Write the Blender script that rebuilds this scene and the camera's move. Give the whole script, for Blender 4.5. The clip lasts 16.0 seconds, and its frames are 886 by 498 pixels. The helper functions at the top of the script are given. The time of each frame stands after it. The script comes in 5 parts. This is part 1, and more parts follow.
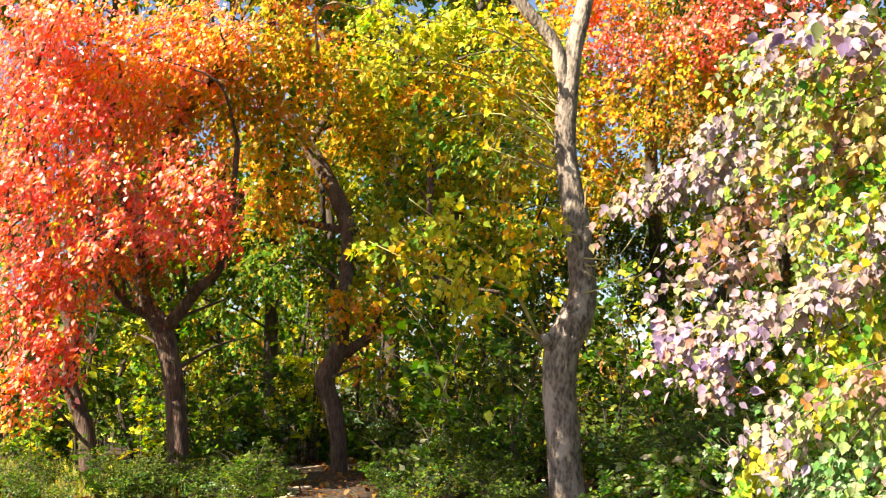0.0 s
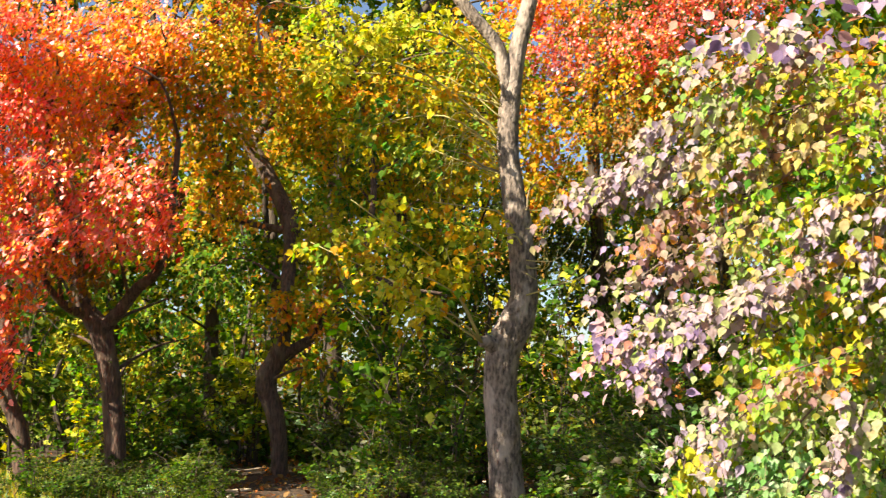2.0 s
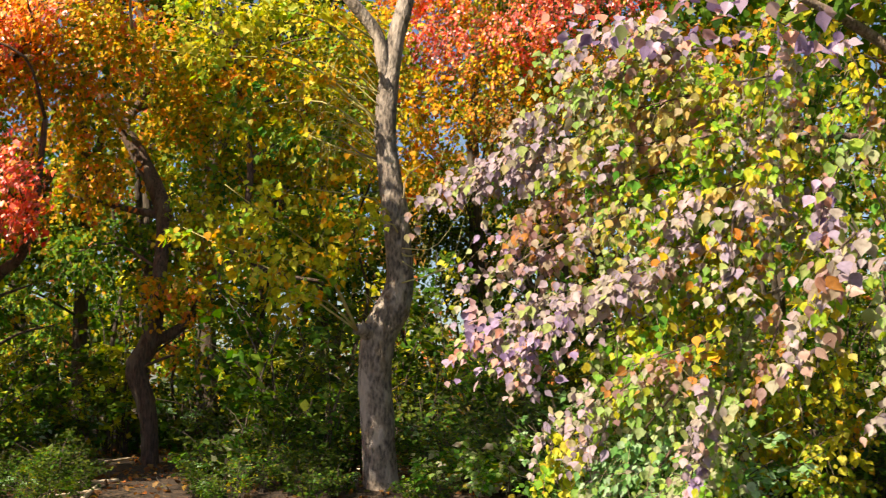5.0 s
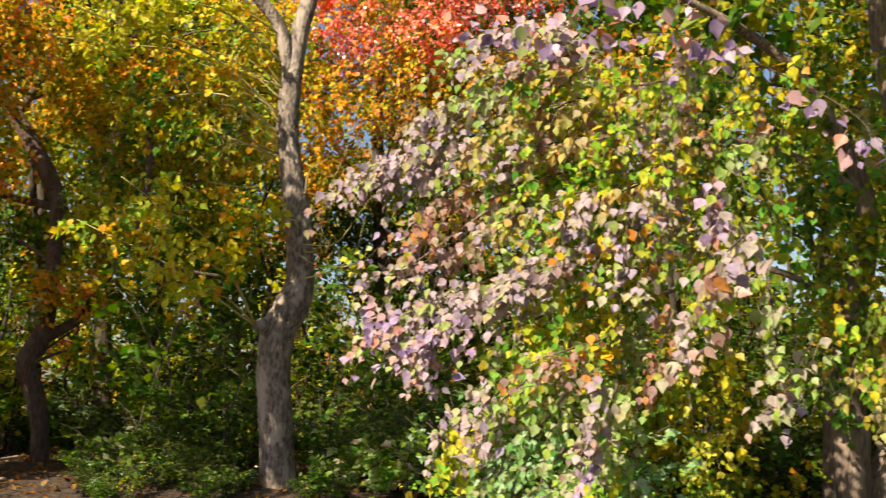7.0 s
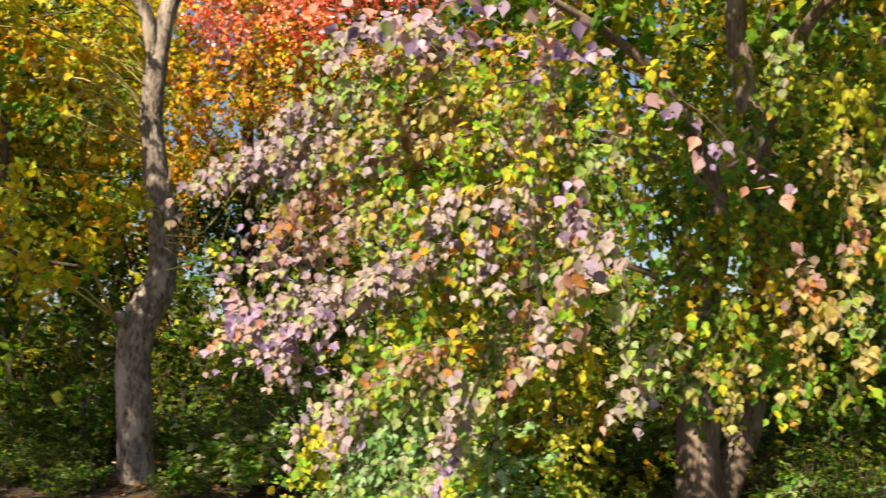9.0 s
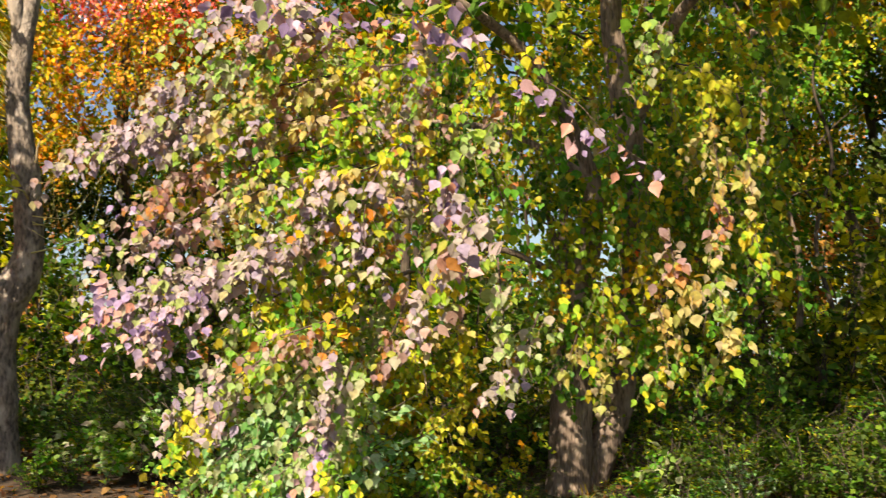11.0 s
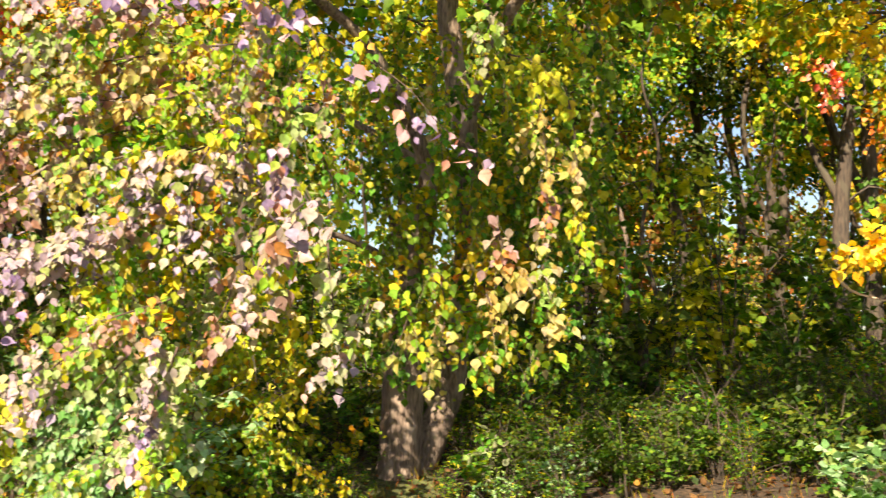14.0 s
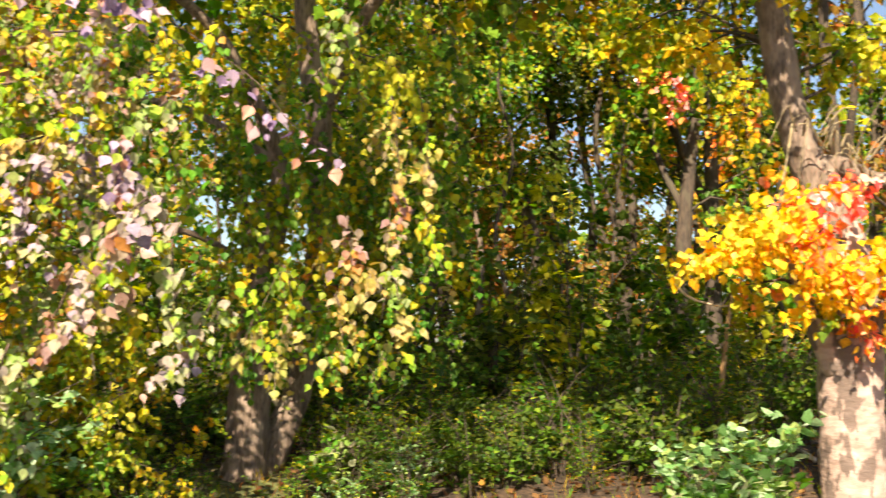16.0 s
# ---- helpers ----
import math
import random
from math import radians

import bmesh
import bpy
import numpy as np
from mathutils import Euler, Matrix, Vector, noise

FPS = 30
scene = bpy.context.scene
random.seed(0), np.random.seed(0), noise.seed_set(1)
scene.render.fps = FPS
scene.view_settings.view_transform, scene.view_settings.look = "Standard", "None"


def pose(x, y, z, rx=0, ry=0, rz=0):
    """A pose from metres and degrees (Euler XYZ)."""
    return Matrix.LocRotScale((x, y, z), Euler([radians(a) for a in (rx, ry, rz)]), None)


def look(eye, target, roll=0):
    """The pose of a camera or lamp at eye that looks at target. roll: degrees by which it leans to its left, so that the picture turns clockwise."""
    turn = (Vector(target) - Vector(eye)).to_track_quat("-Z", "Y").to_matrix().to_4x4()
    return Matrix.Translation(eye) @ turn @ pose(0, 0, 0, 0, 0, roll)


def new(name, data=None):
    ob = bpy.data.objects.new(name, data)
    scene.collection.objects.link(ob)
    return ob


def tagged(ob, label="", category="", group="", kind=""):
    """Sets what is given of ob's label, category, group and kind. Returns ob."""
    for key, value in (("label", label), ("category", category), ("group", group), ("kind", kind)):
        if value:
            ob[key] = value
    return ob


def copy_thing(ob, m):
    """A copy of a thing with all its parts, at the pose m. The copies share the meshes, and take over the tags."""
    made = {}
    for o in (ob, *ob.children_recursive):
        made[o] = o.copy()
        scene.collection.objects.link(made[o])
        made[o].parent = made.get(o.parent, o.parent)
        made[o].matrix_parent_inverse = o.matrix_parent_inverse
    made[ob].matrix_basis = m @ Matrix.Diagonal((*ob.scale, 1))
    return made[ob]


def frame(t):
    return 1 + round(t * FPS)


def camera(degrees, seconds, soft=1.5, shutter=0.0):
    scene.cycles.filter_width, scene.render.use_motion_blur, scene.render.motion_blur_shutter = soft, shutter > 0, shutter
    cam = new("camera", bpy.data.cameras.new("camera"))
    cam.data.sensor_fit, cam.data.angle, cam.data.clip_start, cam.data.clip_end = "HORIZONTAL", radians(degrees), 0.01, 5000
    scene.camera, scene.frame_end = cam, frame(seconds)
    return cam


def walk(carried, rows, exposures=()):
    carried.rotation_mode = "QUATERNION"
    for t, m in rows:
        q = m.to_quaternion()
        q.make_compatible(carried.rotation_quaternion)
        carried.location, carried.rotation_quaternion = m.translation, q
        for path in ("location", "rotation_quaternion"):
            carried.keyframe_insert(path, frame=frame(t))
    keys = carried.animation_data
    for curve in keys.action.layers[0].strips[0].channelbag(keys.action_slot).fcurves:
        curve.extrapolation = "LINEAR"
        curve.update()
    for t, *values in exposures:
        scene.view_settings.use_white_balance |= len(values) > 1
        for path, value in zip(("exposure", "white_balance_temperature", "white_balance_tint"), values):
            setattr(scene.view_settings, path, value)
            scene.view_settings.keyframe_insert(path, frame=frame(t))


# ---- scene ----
# ---- camera: a slow pan to the right, the camera held a forearm ahead of the turning body ----
cam = camera(44.76, 16.0, soft=1.15, shutter=0.9)
ARM, EYE = 0.35, 1.5
TURNS = [
    (0.0, 0.00, 7.93, -0.18),
    (0.5, -0.67, 7.88, -0.12),
    (1.0, -1.60, 7.86, -0.17),
    (1.5, -2.21, 7.92, -0.14),
    (2.0, -2.96, 8.02, -0.15),
    (2.5, -4.07, 8.04, -0.04),
    (3.0, -5.02, 7.87, 0.00),
    (3.5, -6.23, 7.58, 0.24),
    (6.0, -11.47, 7.32, -0.31),
    (6.5, -12.86, 7.29, -0.32),
    (7.0, -14.34, 7.22, -0.11),
    (7.5, -16.03, 7.17, -0.04),
    (8.0, -17.36, 7.10, -0.14),
    (8.5, -19.03, 6.99, 0.09),
    (9.0, -21.12, 6.91, -0.11),
    (11.5, -28.59, 5.75, 0.21),
    (12.0, -30.11, 5.50, -0.03),
    (12.5, -31.86, 5.39, 0.23),
    (13.0, -32.57, 5.30, 0.17),
    (13.5, -34.04, 5.25, 0.23),
    (14.0, -35.69, 5.20, 0.44),
    (14.5, -37.48, 5.11, -0.10),
    (15.0, -39.67, 5.17, -0.10),
    (15.5, -41.20, 5.18, -0.31),
    (16.0, -43.25, 5.21, -0.14),
]
walk(cam, [(t, pose(-ARM * math.sin(radians(w)), ARM * math.cos(radians(w)) - ARM, EYE, 90 + p, r, w)) for t, w, p, r in TURNS],
     exposures=[(0.0, 1.86, 6500, 12), (1.5, 1.70, 6500, 12), (3.5, 1.42, 6550, 12), (6.0, 1.14, 6600, 12), (9.0, 1.14, 6650, 12), (12.0, 1.38, 6750, 12), (14.5, 1.72, 6850, 13), (16.0, 1.66, 6850, 13)])

# ---- daylight ----
SUN_AZ, SUN_EL = radians(-125), radians(41)
SUN = Vector((math.sin(SUN_AZ) * math.cos(SUN_EL), math.cos(SUN_AZ) * math.cos(SUN_EL), math.sin(SUN_EL)))
world = bpy.data.worlds.new("sky")
scene.world = world
world.use_nodes = True
sky = world.node_tree.nodes.new("ShaderNodeTexSky")
sky.sky_type, sky.sun_disc = "NISHITA", False
sky.sun_elevation, sky.sun_rotation = SUN_EL, SUN_AZ % (2 * math.pi)
world.node_tree.links.new(sky.outputs[0], world.node_tree.nodes["Background"].inputs[0])
world.node_tree.nodes["Background"].inputs[1].default_value = 0.055
lamp = bpy.data.lights.new("sun", "SUN")
lamp.energy, lamp.angle, lamp.color = 5.0, radians(0.55), (1.0, 0.86, 0.63)
new("sun", lamp).matrix_world = look(SUN * 60, (0, 0, 0))


# ---- materials ----
def shader(name):
    mat = bpy.data.materials.new(name)
    mat.use_nodes = True
    tree = mat.node_tree
    return mat, tree.nodes, tree.links, tree.nodes["Principled BSDF"]


def ramp(nodes, stops, mode="LINEAR"):
    node = nodes.new("ShaderNodeValToRGB")
    node.color_ramp.interpolation = mode
    while len(node.color_ramp.elements) < len(stops):
        node.color_ramp.elements.new(0.5)
    for el, (at, rgb) in zip(node.color_ramp.elements, stops):
        el.position, el.color = at, (*rgb, 1)
    return node


def noise_node(nodes, links, scale, detail=3.0, coords=None, stretch=None):
    tex = nodes.new("ShaderNodeTexNoise")
    tex.inputs["Scale"].default_value, tex.inputs["Detail"].default_value = scale, detail
    if coords:
        if stretch:
            mapping = nodes.new("ShaderNodeMapping")
            mapping.inputs["Scale"].default_value = stretch
            links.new(coords, mapping.inputs[0])
            coords = mapping.outputs[0]
        links.new(coords, tex.inputs["Vector"])
    return tex


def leaf_material(name, colours, through_light=0.36, rough=0.42, single=False, gloss=0.35):
    """Leaves that differ one by one in colour, with blotches across each blade."""
    mat, nodes, links, bsdf = shader(name)
    if single:
        pick = nodes.new("ShaderNodeObjectInfo").outputs["Random"]
    else:
        pick = nodes.new("ShaderNodeNewGeometry").outputs["Random Per Island"]
    n = len(colours)
    base = ramp(nodes, [(i / n, c) for i, c in enumerate(colours)], "CONSTANT")
    links.new(pick, base.inputs[0])
    where = nodes.new("ShaderNodeTexCoord").outputs["Object"]
    blotch = noise_node(nodes, links, 38.0, 3.0, where)
    light = ramp(nodes, [(0.3, (0.72, 0.68, 0.62)), (0.62, (1.12, 1.1, 1.05))])
    links.new(blotch.outputs[0], light.inputs[0])
    mix = nodes.new("ShaderNodeMix")
    mix.data_type, mix.blend_type = "RGBA", "MULTIPLY"
    mix.inputs[0].default_value = 1.0
    links.new(base.outputs[0], mix.inputs[6])
    links.new(light.outputs[0], mix.inputs[7])
    links.new(mix.outputs[2], bsdf.inputs["Base Color"])
    bsdf.inputs["Roughness"].default_value = rough
    bsdf.inputs["Specular IOR Level"].default_value = gloss
    glow = nodes.new("ShaderNodeBsdfTranslucent")
    deep = nodes.new("ShaderNodeHueSaturation")
    deep.inputs["Saturation"].default_value, deep.inputs["Value"].default_value = 1.2, 1.25
    links.new(mix.outputs[2], deep.inputs["Color"])
    links.new(deep.outputs[0], glow.inputs[0])
    both = nodes.new("ShaderNodeMixShader")
    both.inputs[0].default_value = through_light
    links.new(bsdf.outputs[0], both.inputs[1])
    links.new(glow.outputs[0], both.inputs[2])
    links.new(both.outputs[0], nodes["Material Output"].inputs[0])
    return mat


PALETTE = dict(
    # The pinkest reds are highlights on the glossy leaves, painted as leaf colour.
    red=[(0.88, 0.15, 0.09), (0.90, 0.26, 0.07), (0.88, 0.21, 0.19), (0.90, 0.33, 0.07), (0.78, 0.08, 0.07), (0.90, 0.50, 0.42), (0.88, 0.24, 0.20), (0.90, 0.45, 0.08), (0.90, 0.32, 0.33), (0.92, 0.40, 0.42)],
    orange=[(0.90, 0.32, 0.03), (0.90, 0.44, 0.03), (0.88, 0.20, 0.05), (0.90, 0.54, 0.04), (0.86, 0.36, 0.04), (0.66, 0.46, 0.04), (0.90, 0.36, 0.14)],
    amber=[(0.82, 0.48, 0.02), (0.74, 0.54, 0.03), (0.66, 0.34, 0.02), (0.50, 0.46, 0.03), (0.78, 0.36, 0.02), (0.34, 0.36, 0.03)],
    gold=[(0.64, 0.52, 0.02), (0.48, 0.46, 0.02), (0.72, 0.56, 0.02), (0.34, 0.38, 0.02), (0.64, 0.36, 0.02), (0.24, 0.31, 0.02), (0.52, 0.52, 0.03)],
    lime=[(0.52, 0.54, 0.03), (0.62, 0.60, 0.06), (0.40, 0.46, 0.03), (0.70, 0.65, 0.10), (0.30, 0.38, 0.03)],
    olive=[(0.20, 0.29, 0.02), (0.30, 0.36, 0.02), (0.12, 0.22, 0.02), (0.42, 0.42, 0.02), (0.09, 0.17, 0.02), (0.40, 0.30, 0.02), (0.16, 0.30, 0.03)],
    green=[(0.06, 0.16, 0.02), (0.11, 0.23, 0.025), (0.04, 0.10, 0.02), (0.18, 0.29, 0.03), (0.08, 0.18, 0.02)],
    leafy=[(0.10, 0.29, 0.02), (0.17, 0.36, 0.03), (0.06, 0.20, 0.02), (0.32, 0.42, 0.03), (0.12, 0.32, 0.04), (0.40, 0.34, 0.03)],
    yellow=[(0.86, 0.66, 0.02), (0.86, 0.56, 0.02), (0.80, 0.68, 0.04), (0.84, 0.40, 0.02), (0.76, 0.62, 0.06), (0.86, 0.70, 0.10)],
    mauve=[(0.34, 0.26, 0.45), (0.42, 0.33, 0.50), (0.50, 0.32, 0.37), (0.20, 0.14, 0.29), (0.44, 0.37, 0.50), (0.32, 0.38, 0.16), (0.56, 0.28, 0.22), (0.28, 0.21, 0.40), (0.52, 0.38, 0.42)],
    # Blush: pink leaves with the lilac sheen of their gloss mixed into the colour.
    blush=[(0.368, 0.298, 0.368), (0.328, 0.278, 0.348), (0.408, 0.328, 0.358), (0.298, 0.249, 0.358), (0.427, 0.288, 0.259), (0.377, 0.358, 0.278), (0.388, 0.308, 0.388), (0.288, 0.358, 0.12), (0.358, 0.319, 0.298), (0.398, 0.368, 0.199)],
    turning=[(0.3, 0.5, 0.057), (0.57, 0.57, 0.046), (0.16, 0.39, 0.046), (0.62, 0.57, 0.25), (0.71, 0.41, 0.08), (0.23, 0.48, 0.068), (0.59, 0.57, 0.034), (0.34, 0.52, 0.091), (0.18, 0.43, 0.057)],
    vivid=[(0.38, 0.58, 0.046), (0.55, 0.6, 0.046), (0.28, 0.51, 0.046), (0.68, 0.64, 0.046), (0.22, 0.43, 0.046), (0.62, 0.5, 0.057)],
    salmon=[(0.46, 0.26, 0.20), (0.43, 0.30, 0.31), (0.40, 0.25, 0.27), (0.52, 0.25, 0.08), (0.40, 0.33, 0.26), (0.38, 0.40, 0.08)],
    frost=[(0.40, 0.51, 0.24), (0.32, 0.49, 0.14), (0.46, 0.50, 0.31), (0.25, 0.42, 0.10), (0.46, 0.42, 0.36), (0.36, 0.50, 0.08)],
    beige=[(0.52, 0.47, 0.21), (0.56, 0.50, 0.16), (0.48, 0.41, 0.26), (0.44, 0.47, 0.14), (0.55, 0.40, 0.14)],
    autumn=[(0.66, 0.52, 0.03), (0.72, 0.36, 0.05), (0.26, 0.42, 0.05), (0.66, 0.44, 0.30), (0.52, 0.52, 0.05), (0.72, 0.28, 0.06), (0.40, 0.46, 0.05), (0.16, 0.32, 0.04)],
    fresh=[(0.26, 0.46, 0.20), (0.33, 0.53, 0.30), (0.19, 0.39, 0.14), (0.41, 0.55, 0.38), (0.36, 0.50, 0.16), (0.13, 0.30, 0.08)],
    # Green leaves as they look in shadow: the shade is in the colour.
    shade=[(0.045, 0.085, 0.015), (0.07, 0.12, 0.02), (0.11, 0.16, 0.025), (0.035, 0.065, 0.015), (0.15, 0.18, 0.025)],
    brown=[(0.16, 0.08, 0.035), (0.22, 0.12, 0.05), (0.11, 0.055, 0.03), (0.28, 0.16, 0.075), (0.19, 0.075, 0.03), (0.32, 0.2, 0.08)],
    rust=[(0.45, 0.16, 0.05), (0.36, 0.22, 0.05), (0.50, 0.26, 0.06), (0.25, 0.20, 0.05), (0.18, 0.18, 0.04)],
)
LEAF = {k: leaf_material("leaf_" + k, v, 0.3 if k in ("mauve", "blush") else 0.4 if k == "red" else 0.52 if k in ("vivid", "turning", "autumn", "frost", "beige", "salmon") else 0.45, 0.34 if k == "red" else 0.42, gloss=0.85 if k == "red" else 0.5 if k == "orange" else 0.14) for k, v in PALETTE.items()}
SINGLE = {k: leaf_material("single_leaf_" + k, PALETTE[k], single=True) for k in ("mauve", "blush", "yellow")}


def bark_material(name, dark, pale, patches, scale=14.0, stretch=(3.2, 3.2, 0.55), cover=0.55, crisp=0.08):
    mat, nodes, links, bsdf = shader(name)
    where = nodes.new("ShaderNodeTexCoord").outputs["Object"]
    grain = noise_node(nodes, links, scale, 6.0, where, stretch)
    body = ramp(nodes, [(0.34, dark), (0.5, tuple(0.5 * (a + b) for a, b in zip(dark, pale))), (0.66, pale)])
    links.new(grain.outputs[0], body.inputs[0])
    spot = noise_node(nodes, links, 6.5, 6.0, where, (1.6, 1.6, 0.8))
    edge = ramp(nodes, [(0.52, (0, 0, 0)), (0.52 + crisp, (1, 1, 1))])
    links.new(spot.outputs[0], edge.inputs[0])
    mix = nodes.new("ShaderNodeMix")
    mix.data_type = "RGBA"
    links.new(edge.outputs[0], mix.inputs[0])
    links.new(body.outputs[0], mix.inputs[6])
    tint = nodes.new("ShaderNodeMix")
    tint.data_type = "RGBA"
    tint.inputs[0].default_value = cover
    links.new(body.outputs[0], tint.inputs[6])
    tint.inputs[7].default_value = (*patches, 1)
    links.new(tint.outputs[2], mix.inputs[7])
    links.new(mix.outputs[2], bsdf.inputs["Base Color"])
    bsdf.inputs["Roughness"].default_value = 0.9
    bump = nodes.new("ShaderNodeBump")
    bump.inputs["Strength"].default_value, bump.inputs["Distance"].default_value = 0.9, 0.02
    links.new(grain.outputs[0], bump.inputs["Height"])
    links.new(bump.outputs[0], bsdf.inputs["Normal"])
    return mat


BARK_GREY = bark_material("bark_grey", (0.06, 0.05, 0.045), (0.29, 0.235, 0.195), (0.49, 0.42, 0.365), 26.0, (2.0, 2.0, 0.85))
BARK_BROWN = bark_material("bark_brown", (0.035, 0.024, 0.02), (0.14, 0.085, 0.062), (0.17, 0.13, 0.095), 24.0)
BARK_PALE = bark_material("bark_pale", (0.26, 0.18, 0.15), (0.47, 0.35, 0.31), (0.10, 0.075, 0.065), 9.0, (1.0, 1.0, 1.9), 0.85, 0.03)
BARK_STEM = bark_material("bark_stem", (0.07, 0.05, 0.04), (0.25, 0.185, 0.145), (0.36, 0.28, 0.225), 24.0)
BARK_DARK = bark_material("bark_dark", (0.03, 0.024, 0.02), (0.10, 0.072, 0.052), (0.09, 0.08, 0.055))


def plain_material(name, a, b, scale, rough=0.8):
    mat, nodes, links, bsdf = shader(name)
    tex = noise_node(nodes, links, scale, 4.0, nodes.new("ShaderNodeTexCoord").outputs["Object"])
    col = ramp(nodes, [(0.35, a), (0.65, b)])
    links.new(tex.outputs[0], col.inputs[0])
    links.new(col.outputs[0], bsdf.inputs["Base Color"])
    bsdf.inputs["Roughness"].default_value = rough
    return mat


TWIG = plain_material("twig", (0.16, 0.12, 0.07), (0.34, 0.28, 0.16), 9.0)
TWIG_GREEN = plain_material("green_twig", (0.32, 0.29, 0.09), (0.50, 0.44, 0.17), 7.0)
TWIG_DARK = plain_material("dark_twig", (0.035, 0.027, 0.02), (0.09, 0.065, 0.045), 9.0)
WOOD_CUT = plain_material("cut_wood", (0.45, 0.27, 0.14), (0.62, 0.42, 0.25), 20.0)
POLE = plain_material("sapling_bark", (0.26, 0.15, 0.06), (0.42, 0.26, 0.12), 14.0)
VINE = plain_material("vine", (0.42, 0.34, 0.24), (0.60, 0.50, 0.38), 12.0)


def ground_material():
    mat, nodes, links, bsdf = shader("forest_floor")
    where = nodes.new("ShaderNodeTexCoord").outputs["Object"]
    fine = noise_node(nodes, links, 24.0, 6.0, where)
    soil = ramp(nodes, [(0.3, (0.018, 0.012, 0.008)), (0.5, (0.05, 0.031, 0.018)), (0.7, (0.10, 0.06, 0.034))])
    links.new(fine.outputs[0], soil.inputs[0])
    moss = ramp(nodes, [(0.3, (0.06, 0.10, 0.02)), (0.7, (0.20, 0.24, 0.06))])
    links.new(fine.outputs[0], moss.inputs[0])
    broad = noise_node(nodes, links, 0.55, 4.0, where)
    cover = ramp(nodes, [(0.60, (0, 0, 0)), (0.72, (1, 1, 1))])
    links.new(broad.outputs[0], cover.inputs[0])
    mix = nodes.new("ShaderNodeMix")
    mix.data_type = "RGBA"
    links.new(cover.outputs[0], mix.inputs[0])
    links.new(soil.outputs[0], mix.inputs[6])
    links.new(moss.outputs[0], mix.inputs[7])
    links.new(mix.outputs[2], bsdf.inputs["Base Color"])
    bsdf.inputs["Roughness"].default_value = 0.95
    bump = nodes.new("ShaderNodeBump")
    bump.inputs["Distance"].default_value = 0.04
    links.new(fine.outputs[0], bump.inputs["Height"])
    links.new(bump.outputs[0], bsdf.inputs["Normal"])
    return mat


FLOOR = ground_material()


# ---- mesh helpers ----
def mesh_from(name, verts, faces, mats, slots=None):
    """A mesh from an array of points and an array of equal-sided faces."""
    verts, faces = np.asarray(verts, np.float32), np.asarray(faces, np.int32)
    me = bpy.data.meshes.new(name)
    k = faces.shape[1]
    me.vertices.add(len(verts))
    me.vertices.foreach_set("co", verts.ravel())
    me.loops.add(faces.size)
    me.loops.foreach_set("vertex_index", faces.ravel())
    me.polygons.add(len(faces))
    me.polygons.foreach_set("loop_start", np.arange(0, faces.size, k, dtype=np.int32))
    for m in mats:
        me.materials.append(m)
    if slots is not None:
        me.polygons.foreach_set("material_index", np.asarray(slots, np.int32))
    me.update(calc_edges=True)
    return me


def part(name, me, parent=None, label=""):
    ob = new(name, me)
    ob.parent = parent
    return tagged(ob, label)


def unit(a):
    return a / np.maximum(np.linalg.norm(a, axis=-1, keepdims=True), 1e-9)


def spline(points, radii, step):
    """A smooth line through the points, with its radius."""
    pts = np.array(points, float)
    pts = np.vstack([2 * pts[0] - pts[1], pts, 2 * pts[-1] - pts[-2]])
    rad = np.array([radii[0], *radii, radii[-1]], float)
    out, rr = [], []
    for i in range(1, len(pts) - 2):
        n = max(2, int(np.linalg.norm(pts[i + 1] - pts[i]) / step))
        for s in np.arange(n) / n:
            b = [-0.5 * s**3 + s**2 - 0.5 * s, 1.5 * s**3 - 2.5 * s**2 + 1, -1.5 * s**3 + 2 * s**2 + 0.5 * s, 0.5 * s**3 - 0.5 * s**2]
            out.append(sum(w * pts[i - 1 + j] for j, w in enumerate(b)))
            rr.append(sum(w * rad[i - 1 + j] for j, w in enumerate(b)))
    out.append(pts[-2]), rr.append(rad[-2])
    return np.array(out), np.maximum(np.array(rr), 0.0008)


def tube(points, radii, sides=12, step=0.07, knobs=0.0):
    """A round, tapering, uneven limb with closed ends: its points and four-sided faces."""
    line, rad = spline(points, radii, step)
    along = unit(np.gradient(line, axis=0))
    ref = np.array([0.31, 0.95, 0.07]) if abs(along[0][2]) > 0.6 else np.array([0.1, 0.05, 0.99])
    a = unit(np.cross(along, ref))
    b = np.cross(along, a)
    ang = np.arange(sides) * 2 * math.pi / sides
    ring = np.cos(ang)[None, :, None] * a[:, None] + np.sin(ang)[None, :, None] * b[:, None]
    size = np.repeat(rad[:, None], sides, 1)
    if knobs:
        for i in range(len(line)):
            for j in range(sides):
                p = Vector(line[i] + ring[i, j] * rad[i])
                size[i, j] *= 1 + knobs * (noise.noise(p * 5.0) + 0.6 * noise.noise(Vector((p.x * 22, p.y * 22, p.z * 7))))
    verts = (line[:, None] + ring * size[..., None]).reshape(-1, 3)
    faces = []
    for i in range(len(line) - 1):
        for j in range(sides):
            k = (j + 1) % sides
            faces.append((i * sides + j, i * sides + k, (i + 1) * sides + k, (i + 1) * sides + j))
    n = len(verts)
    verts = np.vstack([verts, line[:1], line[-1:]])
    for j in range(0, sides, 2):
        faces.append((n, (j + 2) % sides, j + 1, j))
        m = (len(line) - 1) * sides
        faces.append((n + 1, m + j, m + j + 1, m + (j + 2) % sides))
    return verts, faces


